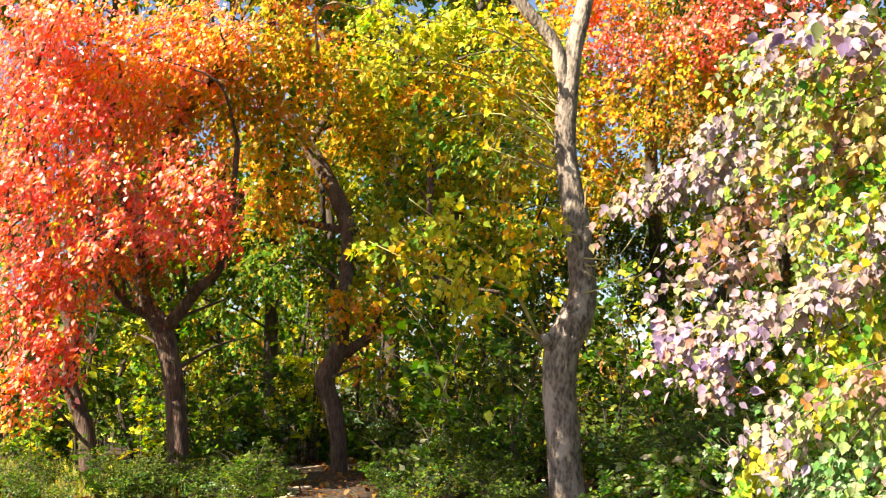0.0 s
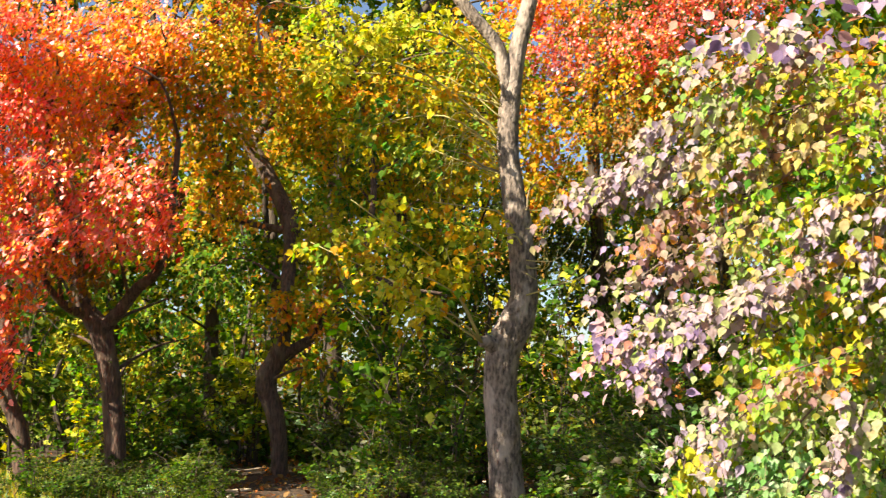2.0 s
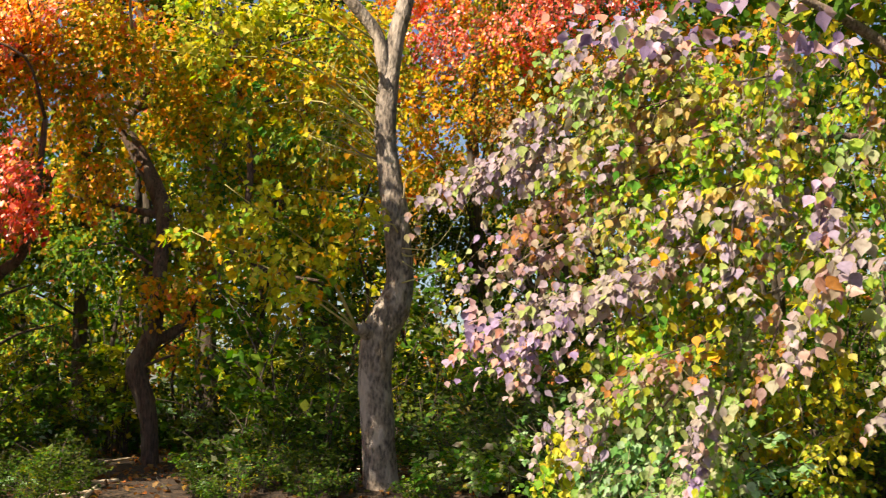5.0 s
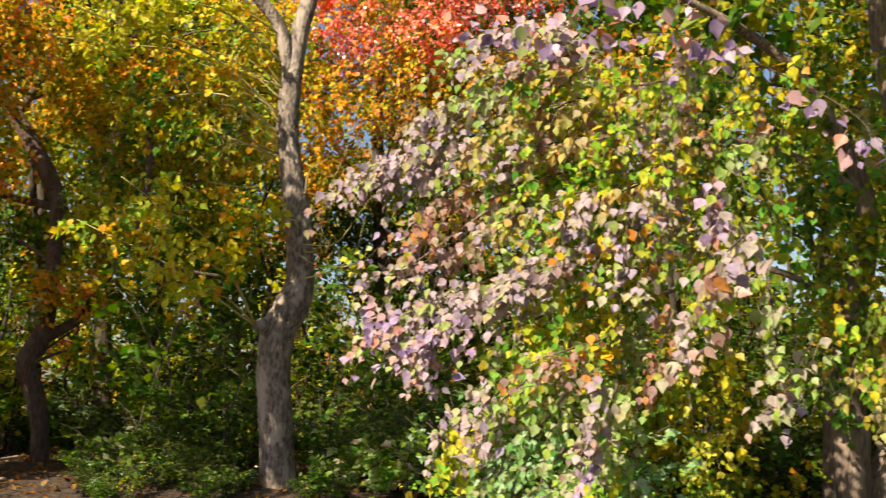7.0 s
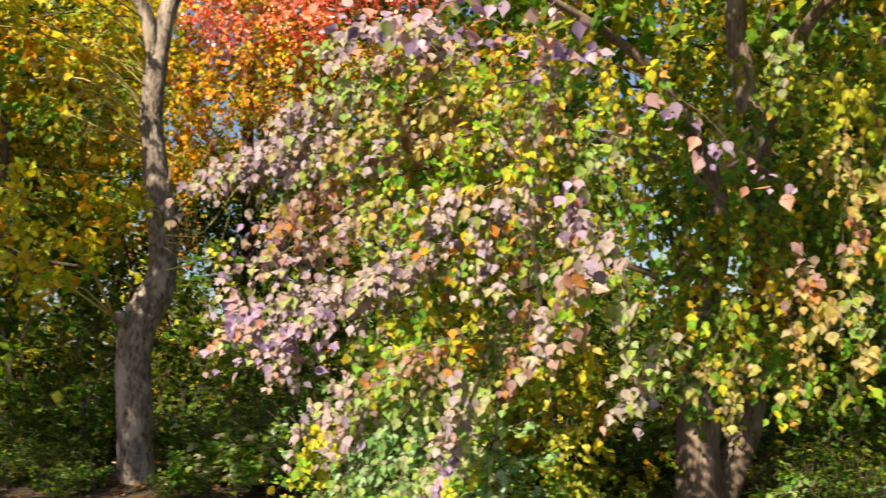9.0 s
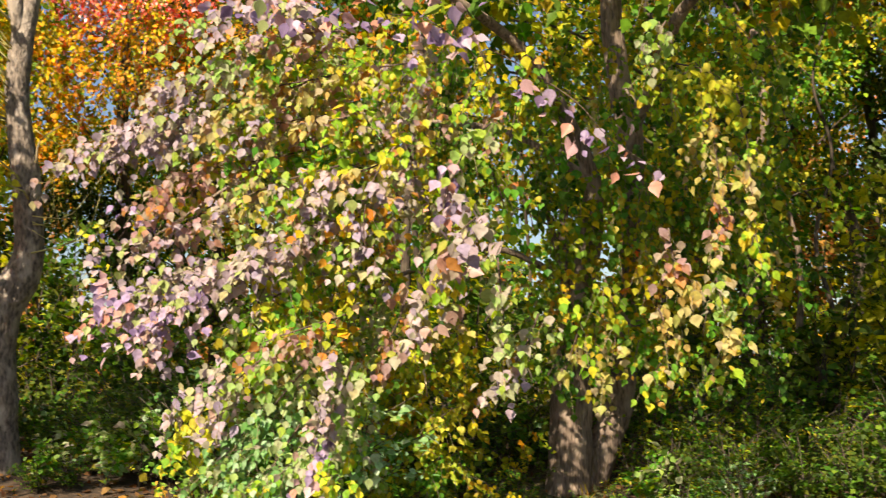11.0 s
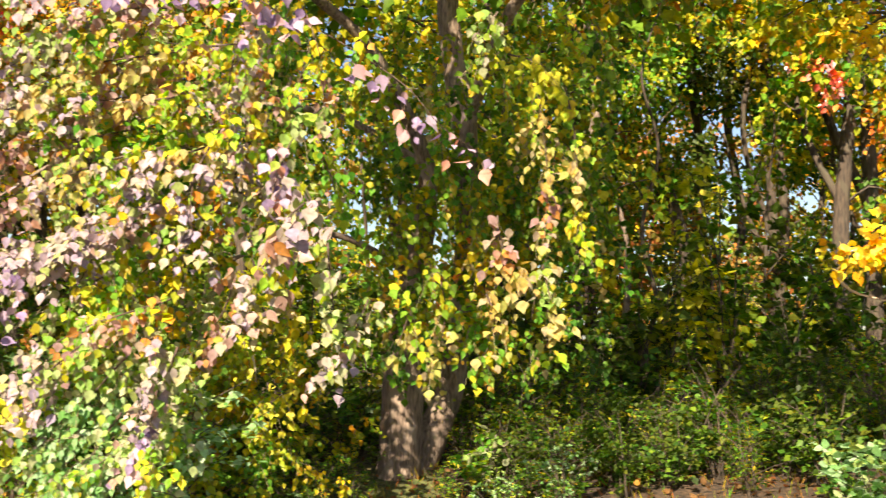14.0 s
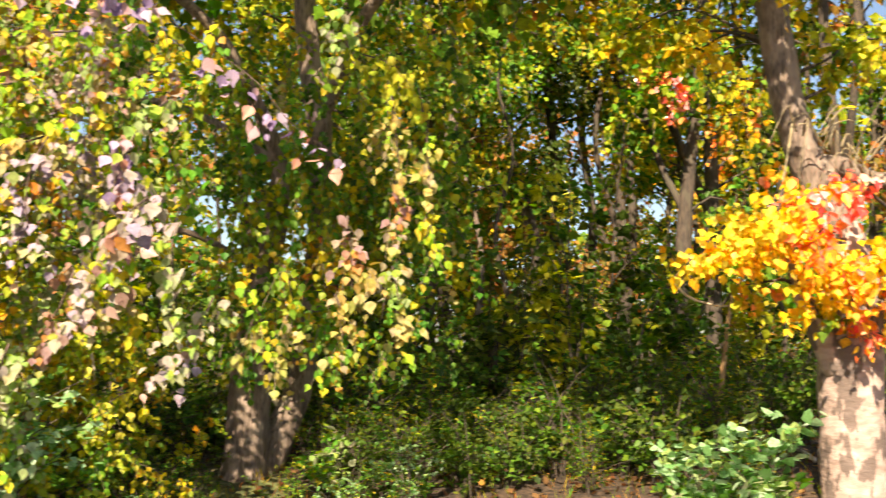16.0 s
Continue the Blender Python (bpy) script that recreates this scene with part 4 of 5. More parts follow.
# Overhead clumps, mostly out of view, added to shade stems, veil and pale tree.
more_foliage("bough", "added olive crown above, mostly unseen, casting shade", weep,
     [(1.5, 3.9, 5.1, 0.6, 0.28, "olive"), (1.0, 3.1, 5.1, 0.65, 0.28, "olive"), (1.3, 3.5, 5.4, 0.65, 0.28, "olive"), (0.7, 3.7, 5.3, 0.5, 0.25, "olive"), (1.8, 3.0, 5.0, 0.5, 0.25, "olive"), (2.4, 3.3, 5.0, 0.5, 0.25, "olive"), (2.2, 2.5, 5.1, 0.5, 0.25, "olive"), (2.5, 2.7, 5.1, 0.65, 0.3, "turning"), (3.2, 2.6, 5.3, 0.6, 0.3, "turning"), (3.5, 3.4, 5.2, 0.7, 0.3, "turning"), (4.5, 4.6, 5.2, 0.8, 0.4, "olive"), (4.6, 3.6, 5.4, 0.7, 0.3, "olive"), (2.9, 4.8, 5.05, 0.55, 0.25, "olive"), (2.7, 4.3, 4.35, 0.4, 0.18, "olive"), (3.3, 4.4, 4.4, 0.45, 0.2, "olive"), (3.6, 5.0, 5.1, 0.7, 0.3, "olive"), (4.4, 5.5, 5.3, 0.8, 0.3, "olive")] + [(5.2, 4.5, 5.4, 0.8, 0.3, "olive"), (5.8, 3.6, 5.5, 0.6, 0.3, "olive"), (5.0, 6.2, 5.6, 0.9, 0.35, "olive"), (6.2, 5.4, 5.7, 0.9, 0.35, "olive"), (4.0, 6.6, 5.6, 0.9, 0.35, "olive"), (3.3, 2.2, 4.4, 0.55, 0.22, "olive"), (2.4, 4.1, 4.8, 0.4, 0.22, "olive"), (2.0, 3.75, 4.75, 0.4, 0.22, "olive"), (1.65, 3.5, 4.75, 0.35, 0.2, "olive"), (3.9, 2.3, 4.9, 0.5, 0.22, "olive"), (3.6, 2.35, 4.6, 0.5, 0.22, "olive"), (3.0, 1.6, 4.7, 0.55, 0.22, "olive"), (2.9, 2.6, 4.8, 0.5, 0.22, "olive"), (2.75, 2.05, 4.75, 0.5, 0.22, "olive"), (3.4, 1.9, 4.9, 0.5, 0.22, "olive"), (5.07, 4.96, 4.38, 1.0, 0.5, "olive")] + [(3.38, 5.38, 3.82, 0.5, 0.25, "olive")],
     174, 0.10, SIMPLE, layers=3.6)
# A second unseen tier, added so that its shadow darkens the wood behind.
more_foliage("bough", "unseen topmost olive leaves, added to cast shade", weep,
     [(3.2, 5.0, 6.0, 0.8, 0.3, "olive"), (4.2, 5.6, 6.3, 0.9, 0.3, "olive"), (5.0, 5.2, 6.4, 0.9, 0.3, "olive"), (6.5, 6.2, 6.9, 1.0, 0.35, "olive"), (7.2, 5.0, 6.8, 0.9, 0.35, "olive")],
     179, 0.14, SIMPLE, layers=3.6)

more_foliage("bough", "leaves round the stems", weep,
     [(3.70, 5.06, 2.45, 0.14, 0.14, "olive"), (3.98, 4.97, 2.46, 0.13, 0.2, "olive"), (3.73, 5.03, 1.82, 0.14, 0.12, "turning"), (4.00, 4.96, 1.70, 0.12, 0.14, "turning"), (3.92, 5.02, 3.04, 0.14, 0.12, "olive"), (3.99, 5.82, 2.69, 0.3, 0.25, "olive"), (3.66, 5.44, 1.98, 0.2, 0.2, "turning"), (3.89, 5.17, 1.70, 0.25, 0.2, "turning"), (3.99, 4.97, 2.03, 0.16, 0.16, "amber"), (4.31, 5.10, 2.40, 0.2, 0.2, "olive"), (4.65, 5.34, 2.86, 0.2, 0.2, "olive"),
      (4.35, 6.07, 3.43, 0.3, 0.25, "olive"), (4.79, 5.74, 3.70, 0.3, 0.25, "olive"), (4.15, 4.97, 1.57, 0.25, 0.15, "turning"), (5.09, 5.49, 3.44, 0.35, 0.3, "olive"), (5.47, 5.41, 2.75, 0.3, 0.3, "green"), (4.94, 5.35, 2.17, 0.25, 0.25, "olive")],
     176, 0.046, layers=1.5)

more_foliage("bough", "shaded yellow-olive leaves behind the hanging strands", weep,
     [(2.86, 5.31, 1.55, 0.18, 0.16, "gold"), (3.18, 5.37, 1.30, 0.15, 0.14, "gold"), (2.71, 5.27, 1.25, 0.14, 0.14, "olive"), (3.45, 5.45, 1.49, 0.13, 0.14, "gold"), (3.05, 5.33, 0.99, 0.13, 0.10, "olive"), (3.48, 5.31, 1.03, 0.08, 0.10, "gold")],
     182, 0.035, PLAIN, layers=1.6)

# the tree with the pale mottled trunk
pale_tree = tree("yellow_leaved_tree", "tree with a pale mottled trunk and yellow-orange leaves", (5.81, 2.63, 0.71),
     [[(5.81, 2.62, 0.55, 0.21), (5.81, 2.63, 0.77, 0.18), (5.81, 2.64, 1.07, 0.172), (5.81, 2.64, 1.31, 0.17), (5.81, 2.62, 1.55, 0.15), (5.87, 2.63, 1.79, 0.12), (5.89, 2.68, 2.08, 0.113), (5.88, 2.75, 2.27, 0.10)],
      [(5.90, 2.67, 2.03, 0.112), (5.89, 2.70, 2.12, 0.115), (5.84, 2.78, 2.37, 0.11), (5.80, 2.87, 2.59, 0.10), (5.77, 2.93, 2.86, 0.095), (5.74, 2.97, 3.19, 0.092), (5.73, 3.00, 3.49, 0.09), (5.71, 3.03, 3.96, 0.07), (5.76, 2.93, 4.56, 0.04)]] + [[(5.74, 2.65, 1.37, 0.10), (5.65, 2.72, 1.58, 0.065), (5.56, 2.78, 1.82, 0.05), (5.49, 2.80, 2.03, 0.035), (5.23, 2.86, 2.07, 0.015)],
      [(5.86, 2.87, 2.54, 0.06), (5.94, 2.71, 2.51, 0.055), (6.06, 2.57, 2.43, 0.05), (6.16, 2.33, 2.48, 0.045), (5.97, 2.01, 2.83, 0.03)],
      [(5.82, 2.60, 1.58, 0.10), (5.88, 2.48, 1.79, 0.085), (5.94, 2.34, 2.15, 0.07), (6.00, 2.20, 2.74, 0.05), (6.04, 2.10, 3.53, 0.03)]],
     [(5.08, 3.11, 1.95, 0.13, 0.08, "yellow"), (5.10, 2.88, 2.01, 0.17, 0.14, "yellow"), (5.20, 2.72, 2.12, 0.22, 0.16, "yellow"), (5.28, 2.57, 2.26, 0.18, 0.12, "orange"), (5.29, 2.55, 2.06, 0.2, 0.16, "orange"), (5.49, 2.37, 2.32, 0.14, 0.09, "red"), (5.51, 2.55, 1.92, 0.18, 0.14, "yellow"),
      (5.51, 2.34, 1.88, 0.14, 0.18, "orange"), (5.33, 2.89, 1.84, 0.10, 0.08, "amber"), (5.68, 2.43, 1.58, 0.12, 0.1, "orange"), (5.35, 2.65, 1.78, 0.12, 0.1, "yellow"), (5.54, 2.50, 1.72, 0.14, 0.1, "amber"), (5.27, 2.99, 2.21, 0.1, 0.08, "yellow"), (5.48, 2.83, 2.36, 0.1, 0.08, "amber"), (5.62, 2.07, 1.96, 0.4, 0.3, "yellow"), (5.79, 3.47, 3.33, 0.16, 0.12, "yellow")] + [(5.85, 3.75, 3.47, 0.2, 0.15, "gold"),
      # The last two clumps are unseen, added up-sun to shade the upper limb.
      (6.07, 2.78, 3.21, 0.2, 0.12, "gold"), (5.88, 2.48, 3.18, 0.14, 0.2, "lime"), (6.05, 2.82, 3.02, 0.14, 0.1, "gold"), (6.00, 4.22, 3.61, 0.25, 0.18, "gold"), (5.79, 2.88, 4.31, 1.1, 0.6, "gold"), (4.6, 2.15, 4.35, 0.5, 0.25, "gold"), (5.2, 2.2, 4.5, 0.5, 0.25, "gold")],
     # limb_bark: darker bark on the upper limbs paints in the crown's shade.
     BARK_PALE, 18, leaf=0.054, shape=FULL, layers=3.2, loose=0.6, branch=0.012, branch_mat=BARK_DARK, limb_bark=((1, BARK_STEM), (3, BARK_STEM), (4, BARK_STEM)))

# trunks and crowns of the wood behind
def standing_tree(seed, label, spot, stems, clumps, bark=BARK_DARK):
    tree("woodland_tree", label, spot, stems, clumps, bark, seed, leaf=0.066, layers=1.8, group="trees of the wood")


standing_tree(21, "slim dark-trunked tree with small red and olive leaves", (9.33, 6.10, 0.95),
     [[(9.32, 6.12, 0.70, 0.14), (9.33, 6.09, 1.47, 0.11), (9.35, 6.07, 2.60, 0.08), (9.38, 6.03, 3.17, 0.07), (9.44, 5.93, 4.15, 0.06), (9.49, 5.86, 5.38, 0.05)], [(9.36, 6.06, 2.83, 0.04), (9.17, 6.33, 3.65, 0.03), (9.08, 6.45, 4.72, 0.02)]],
     [(8.92, 5.81, 3.95, 0.18, 0.30, "red"), (8.80, 5.95, 4.2, 0.18, 0.2, "red"), (9.26, 5.84, 4.28, 0.5, 0.5, "olive"), (9.66, 5.58, 3.84, 0.4, 0.5, "amber"), (9.23, 6.58, 3.93, 0.4, 0.4, "leafy"), (9.59, 5.69, 2.93, 0.3, 0.3, "leafy"), (9.27, 6.53, 4.89, 0.6, 0.5, "olive"), (9.45, 5.92, 5.93, 1.2, 0.8, "olive")])
standing_tree(22, "slim dark tree with green and yellow leaves", (9.89, 8.62, 0.66),
     [[(9.86, 8.64, 0.53, 0.10), (9.89, 8.61, 1.87, 0.08), (9.94, 8.56, 2.62, 0.08), (9.71, 8.81, 4.01, 0.05), (9.52, 9.01, 5.78, 0.04)]],
     # The shade palette here darkens clumps by colour.
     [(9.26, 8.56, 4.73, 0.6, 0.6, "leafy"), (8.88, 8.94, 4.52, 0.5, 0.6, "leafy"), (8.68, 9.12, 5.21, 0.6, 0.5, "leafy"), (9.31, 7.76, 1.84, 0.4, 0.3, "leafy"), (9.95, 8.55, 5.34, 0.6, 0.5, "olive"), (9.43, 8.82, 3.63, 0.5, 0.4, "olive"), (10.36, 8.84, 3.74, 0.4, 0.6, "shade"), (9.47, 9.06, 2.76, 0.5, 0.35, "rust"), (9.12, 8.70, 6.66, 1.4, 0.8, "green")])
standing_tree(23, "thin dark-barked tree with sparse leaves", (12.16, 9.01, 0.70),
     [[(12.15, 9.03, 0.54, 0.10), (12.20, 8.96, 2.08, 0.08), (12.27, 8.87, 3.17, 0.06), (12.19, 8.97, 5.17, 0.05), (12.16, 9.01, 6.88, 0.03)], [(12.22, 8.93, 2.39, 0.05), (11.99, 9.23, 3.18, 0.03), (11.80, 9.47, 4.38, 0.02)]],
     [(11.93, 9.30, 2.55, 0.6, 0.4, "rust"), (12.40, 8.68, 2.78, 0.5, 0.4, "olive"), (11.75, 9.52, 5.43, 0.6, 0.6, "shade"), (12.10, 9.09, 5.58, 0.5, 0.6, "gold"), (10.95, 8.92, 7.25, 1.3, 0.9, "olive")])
standing_tree(24, "young tree with a pale sunlit trunk", (7.38, 8.27, 0.67),
     [[(7.37, 8.28, 0.50, 0.10), (7.38, 8.27, 1.07, 0.08), (7.41, 8.25, 1.64, 0.06), (7.50, 8.17, 2.74, 0.05), (7.84, 7.85, 3.80, 0.045), (7.80, 7.90, 4.82, 0.04)], [(8.67, 8.44, 1.34, 0.05), (8.74, 8.38, 1.78, 0.04), (8.76, 8.35, 2.60, 0.03), (8.63, 8.49, 3.50, 0.02)]],
     [(6.83, 8.08, 3.52, 0.6, 0.5, "olive"), (7.28, 8.09, 3.00, 0.5, 0.4, "leafy"), (6.93, 8.38, 2.60, 0.4, 0.4, "rust"), (6.82, 8.09, 4.43, 0.6, 0.5, "olive"), (6.79, 8.74, 2.15, 0.5, 0.35, "rust"), (7.07, 9.15, 3.40, 0.5, 0.5, "olive"), (6.57, 9.51, 4.30, 0.7, 0.6, "olive"), (6.63, 8.23, 5.81, 1.3, 0.8, "olive")], BARK_STEM)
standing_tree(25, "olive and yellow tree behind the weeping one", (6.16, 7.46, 0.61),
     [[(6.16, 7.46, 0.47, 0.09), (6.19, 7.44, 1.60, 0.07), (6.31, 7.34, 3.11, 0.05), (6.17, 7.46, 4.36, 0.04), (6.09, 7.51, 5.10, 0.02)]],
     [(4.41, 8.12, 4.51, 0.5, 0.35, "autumn"), (4.93, 7.83, 4.64, 0.5, 0.35, "olive"), (5.55, 7.65, 4.40, 0.5, 0.4, "olive"), (6.11, 7.22, 4.44, 0.5, 0.4, "olive"), (3.97, 8.34, 4.06, 0.4, 0.35, "autumn"), (5.02, 8.00, 3.83, 0.35, 0.3, "olive"), (6.29, 7.34, 3.59, 0.4, 0.35, "green"), (6.92, 6.79, 4.30, 0.5, 0.4, "green")])


def wood_tree(name, seed, height, width, pals, label):
    """A slim tree of the wood, standing at the origin."""
    rng = np.random.default_rng(seed)
    lean = rng.normal(size=2) * 0.25
    n = 7
    stem = [(lean[0] * s * s + rng.normal() * 0.05, lean[1] * s * s + rng.normal() * 0.05, -0.3 + s * (height + 0.3), 0.085 * (1 - 0.8 * s) + 0.01) for s in np.linspace(0, 1, n)]
    second = [(0.0, 0.0, 0.25 * height, 0.05), (0.3 * width * rng.choice([-1, 1]), 0.1, 0.5 * height, 0.04), (0.45 * width * rng.choice([-1, 1]), 0.2, 0.85 * height, 0.02)]
    clumps = []
    for i in range(22):
        a, z = rng.uniform(0, 2 * math.pi), rng.uniform(0.18, 1.02)
        w = width * (0.35 + 0.65 * math.sin(math.pi * min(1, z * 0.8 + 0.15))) * rng.uniform(0.3, 1.0)
        clumps.append((w * math.cos(a), w * math.sin(a), z * height, rng.uniform(0.35, 0.7), rng.uniform(0.28, 0.5), pals[rng.integers(len(pals))], 0.085 if z * height < 5 else 0.14))
    # Dense treetops, largely out of view, added to shade the wood below.
    for i in range(9):
        a, w = i * 2.4 + seed, width * rng.uniform(0.1, 0.8)
        clumps.append((w * math.cos(a), w * math.sin(a), height * rng.uniform(0.84, 1.06), rng.uniform(0.7, 1.0), rng.uniform(0.35, 0.5), pals[rng.integers(len(pals))], 0.17))
    return tree(name, label, (0, 0, 0), [stem, second], clumps, BARK_DARK, seed, leaf=0.085, layers=1.5, shape=SIMPLE, group="trees of the wood", loose=0.9)


# Kinds with the shade palette carry the wood's inner darkness in their leaves.
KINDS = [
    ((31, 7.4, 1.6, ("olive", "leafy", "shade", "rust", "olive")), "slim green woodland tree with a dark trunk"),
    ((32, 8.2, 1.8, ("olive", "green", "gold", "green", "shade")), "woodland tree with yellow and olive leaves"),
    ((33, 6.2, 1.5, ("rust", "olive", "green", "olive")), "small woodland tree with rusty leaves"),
    ((34, 8.6, 1.9, ("shade", "olive", "green", "amber")), "dense green woodland tree, darkened with painted shade"),
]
STANDS = [[(-32, 15), (-21, 13), (-6, 16), (2, 18), (14.8, 19), (24, 15), (34.4, 15), (41, 19), (66, 14), (58.5, 12), (43.5, 12.5)],
          [(-27, 12), (-12, 15), (0, 13.5), (18, 16), (28, 18), (39.5, 15), (45.5, 16), (51.5, 19), (60, 16), (74, 13)],
          [(-24, 17), (-16, 18), (-3, 20), (3.8, 18), (21, 19), (27, 12.5), (44, 14), (49.6, 16), (56, 19), (70, 18)],
          [(-18, 12), (-9, 12.5), (3, 16), (16, 16.5), (14.0, 21), (26, 13), (63, 20), (46, 20), (53.6, 15.5), (44, 17), (58, 16), (64.5, 12.5), (40, 13)]]
for ((seed, high, wide, pals), label), stand in zip(KINDS, STANDS):
    first = None
    for k, (az, d) in enumerate(stand):
        x, y = polar(az, d)
        m = Matrix.Translation((x, y, ground_z(x, y) - 0.05)) @ Matrix.Rotation(k * 2.399 + seed, 4, "Z") @ Matrix.Scale(0.85 + 0.07 * (k * 7 % 5), 4)
        if first is None:
            first = wood_tree("woodland_tree", seed, high, wide, pals, label)
            first.matrix_basis = m
        else:
            made = copy_thing(first, m)
            made.scale = m.to_scale()

# the wood beyond, too far to tell its trees apart
far = Foliage(41, SIMPLE)
for i in range(960):
    az, d = far.rng.uniform(-45, 90), far.rng.uniform(26, 44)
    x, y = polar(az, d)
    h = far.rng.random() ** 1.7 * 8.5
    if h > (1.0 if az < 11 else 2.0) and (31 < az < 33.3 or 35.7 < az < 37.6 or 8.3 < az < 9.3 or 50.2 < az < 52.4):
        continue
    # The shade palette paints shadowed gaps among the far crowns.
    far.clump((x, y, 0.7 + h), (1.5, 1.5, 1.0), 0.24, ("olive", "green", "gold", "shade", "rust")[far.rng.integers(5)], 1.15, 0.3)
tagged(new("distant_woods", far.leaves_mesh("distant_woods")), "green and yellow woodland in the distance", "woods", kind="stuff")


# ---- undergrowth ----
def bush(seed, height, wide, pals, leaf, label, shape=SIMPLE, stems=11, gap=0.07):
    """Thin stems that rise and lean from the root, with side shoots and single leaves along them."""
    rng = np.random.default_rng(seed)
    root = tagged(new("bush"), label, "bush", "bushes of the undergrowth")
    fol = Foliage(seed, shape)

    def line_of_leaves(a, b, c, n, pal):
        s = np.sort(rng.uniform(0.12, 1, n))[:, None]
        p = (1 - s) ** 2 * a + 2 * s * (1 - s) * b + s * s * c
        out = unit(rng.normal(size=(n, 3)) * np.array([1, 1, 0.35]))
        nrm = unit(np.array([-0.25, -0.35, 0.8]) + rng.normal(size=(n, 3)) * 0.45)
        t = out + np.array([0, 0, -0.35])
        t = unit(t - (t * nrm).sum(-1, keepdims=True) * nrm)
        fol.put(p + out * leaf * 0.3, t, nrm, leaf * rng.uniform(0.5, 1.3, n), pal)

    for i in range(stems):
        a, w, h = rng.uniform(0, 2 * math.pi), wide * rng.uniform(0.15, 1.0), height * rng.uniform(0.4, 1.05)
        foot = np.array([rng.normal() * 0.12 * wide, rng.normal() * 0.12 * wide, -0.1])
        end = np.array([w * math.cos(a), w * math.sin(a), h])
        mid = end * np.array([0.3, 0.3, 0.65]) + rng.normal(size=3) * 0.05
        part("stem", tubes_mesh("stem", [tube([foot, mid, end], [0.009, 0.006, 0.002], 5, 0.25)], TWIG_DARK), root)
        pal = pals[rng.integers(len(pals))]
        line_of_leaves(foot, mid, end, max(5, int(h / gap)), pal)
        for k in range(5):
            s = rng.uniform(0.25, 0.95)
            p = (1 - s) ** 2 * foot + 2 * s * (1 - s) * mid + s * s * end
            way = unit(rng.normal(size=3) * np.array([1, 1, 0.4]) + np.array([0, 0, 0.25])) * rng.uniform(0.12, 0.38)
            q = p + way * 0.5 + np.array([0, 0, 0.03])
            fol.twigs.append((p, q, p + way))
            line_of_leaves(p, q, p + way, int(9 * max(1.0, 0.075 / gap)), pal)
    tagged(part("twig_spray", fol.twigs_mesh("twig_spray", TWIG_DARK, 0.003, 0.45), root), kind="stuff")
    tagged(part("foliage", fol.leaves_mesh("foliage"), root), kind="stuff")
    return root


# The shade palette puts the shadow under the trees into the leaf colour.
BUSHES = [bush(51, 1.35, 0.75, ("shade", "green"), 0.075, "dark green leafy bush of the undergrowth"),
          bush(52, 0.95, 0.7, ("shade", "green", "shade"), 0.065, "low green bush under the trees, darkened with painted shade"),
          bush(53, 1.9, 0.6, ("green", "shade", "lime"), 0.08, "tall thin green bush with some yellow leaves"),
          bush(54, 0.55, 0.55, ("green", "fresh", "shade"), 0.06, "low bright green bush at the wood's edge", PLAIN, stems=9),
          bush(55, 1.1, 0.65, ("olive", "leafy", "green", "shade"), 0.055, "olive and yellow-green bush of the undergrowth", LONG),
          bush(56, 0.7, 0.4, ("fresh", "frost", "leafy"), 0.085, "broad-leaved pale green sapling at the wood's edge", FULL, stems=6),
          bush(58, 1.3, 0.4, ("olive", "vivid"), 0.065, "slender yellow-green sapling in a patch of sun", PLAIN, stems=6),
          bush(57, 1.15, 0.6, ("fresh", "fresh", "green", "turning"), 0.043, "light green leafy bush below the weeping tree", FULL, stems=18, gap=0.05),
          bush(59, 0.95, 0.5, ("fresh", "frost", "green"), 0.105, "bush with broad oval mint-green leaves beside the pale trunk", PLAIN, stems=8, gap=0.1)]
rng = np.random.default_rng(7)
used = set()


def plant(k, az, d, size):
    wide = math.degrees(0.55 * size / d)
    for trunk_az, clear, depth in ((-5.7, 1.1, 10.2), (-13.8, 0.9, 9.3), (-18.4, 0.7, 9.1), (6.6, 1.2, 7.7)):
        if d < depth and (size > 0.32 or abs(trunk_az) < 7) and abs(az - trunk_az) < clear + (wide if size > 0.42 or trunk_az == -5.7 else 0.0):
            return
    x, y = polar(az, d)
    m = Matrix.Translation((x, y, ground_z(x, y))) @ Matrix.Rotation(rng.uniform(0, 6.28), 4, "Z") @ Matrix.Scale(size, 4)
    if k not in used:
        used.add(k)
        BUSHES[k].matrix_basis = m
    else:
        made = copy_thing(BUSHES[k], m)
        made.scale = m.to_scale()


for i in range(142):
    az, d = -30 + 108 * ((i * 0.618034) % 1), 8.8 + 6.0 * rng.random() ** 1.3
    if az < -9:
        d += 0.9
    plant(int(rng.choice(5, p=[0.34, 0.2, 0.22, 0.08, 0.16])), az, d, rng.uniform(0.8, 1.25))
for i in range(90):
    az = -24 + 92 * ((i * 0.618034 + 0.3) % 1)
    d = (7.3 if az < 24 else 6.3) + 2.0 * rng.random()
    if abs(az - 36.5) < 3 and d < 7.2 or abs(az - 7) < 2 and d < 8.0 or az > 59 and d < 7:
        continue
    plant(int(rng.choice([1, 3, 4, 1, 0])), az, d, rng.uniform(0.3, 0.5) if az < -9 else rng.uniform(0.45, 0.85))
for az, d, size in ((6.0, 7.0, 0.35), (8.5, 6.95, 0.4), (11.5, 6.9, 0.4), (13.3, 6.9, 0.6), (3.2, 7.3, 0.55), (10.8, 7.2, 0.5), (39.5, 6.2, 0.5), (-14.5, 8.2, 0.5), (-1.0, 7.4, 0.5)):
    plant(5, az, d, size)
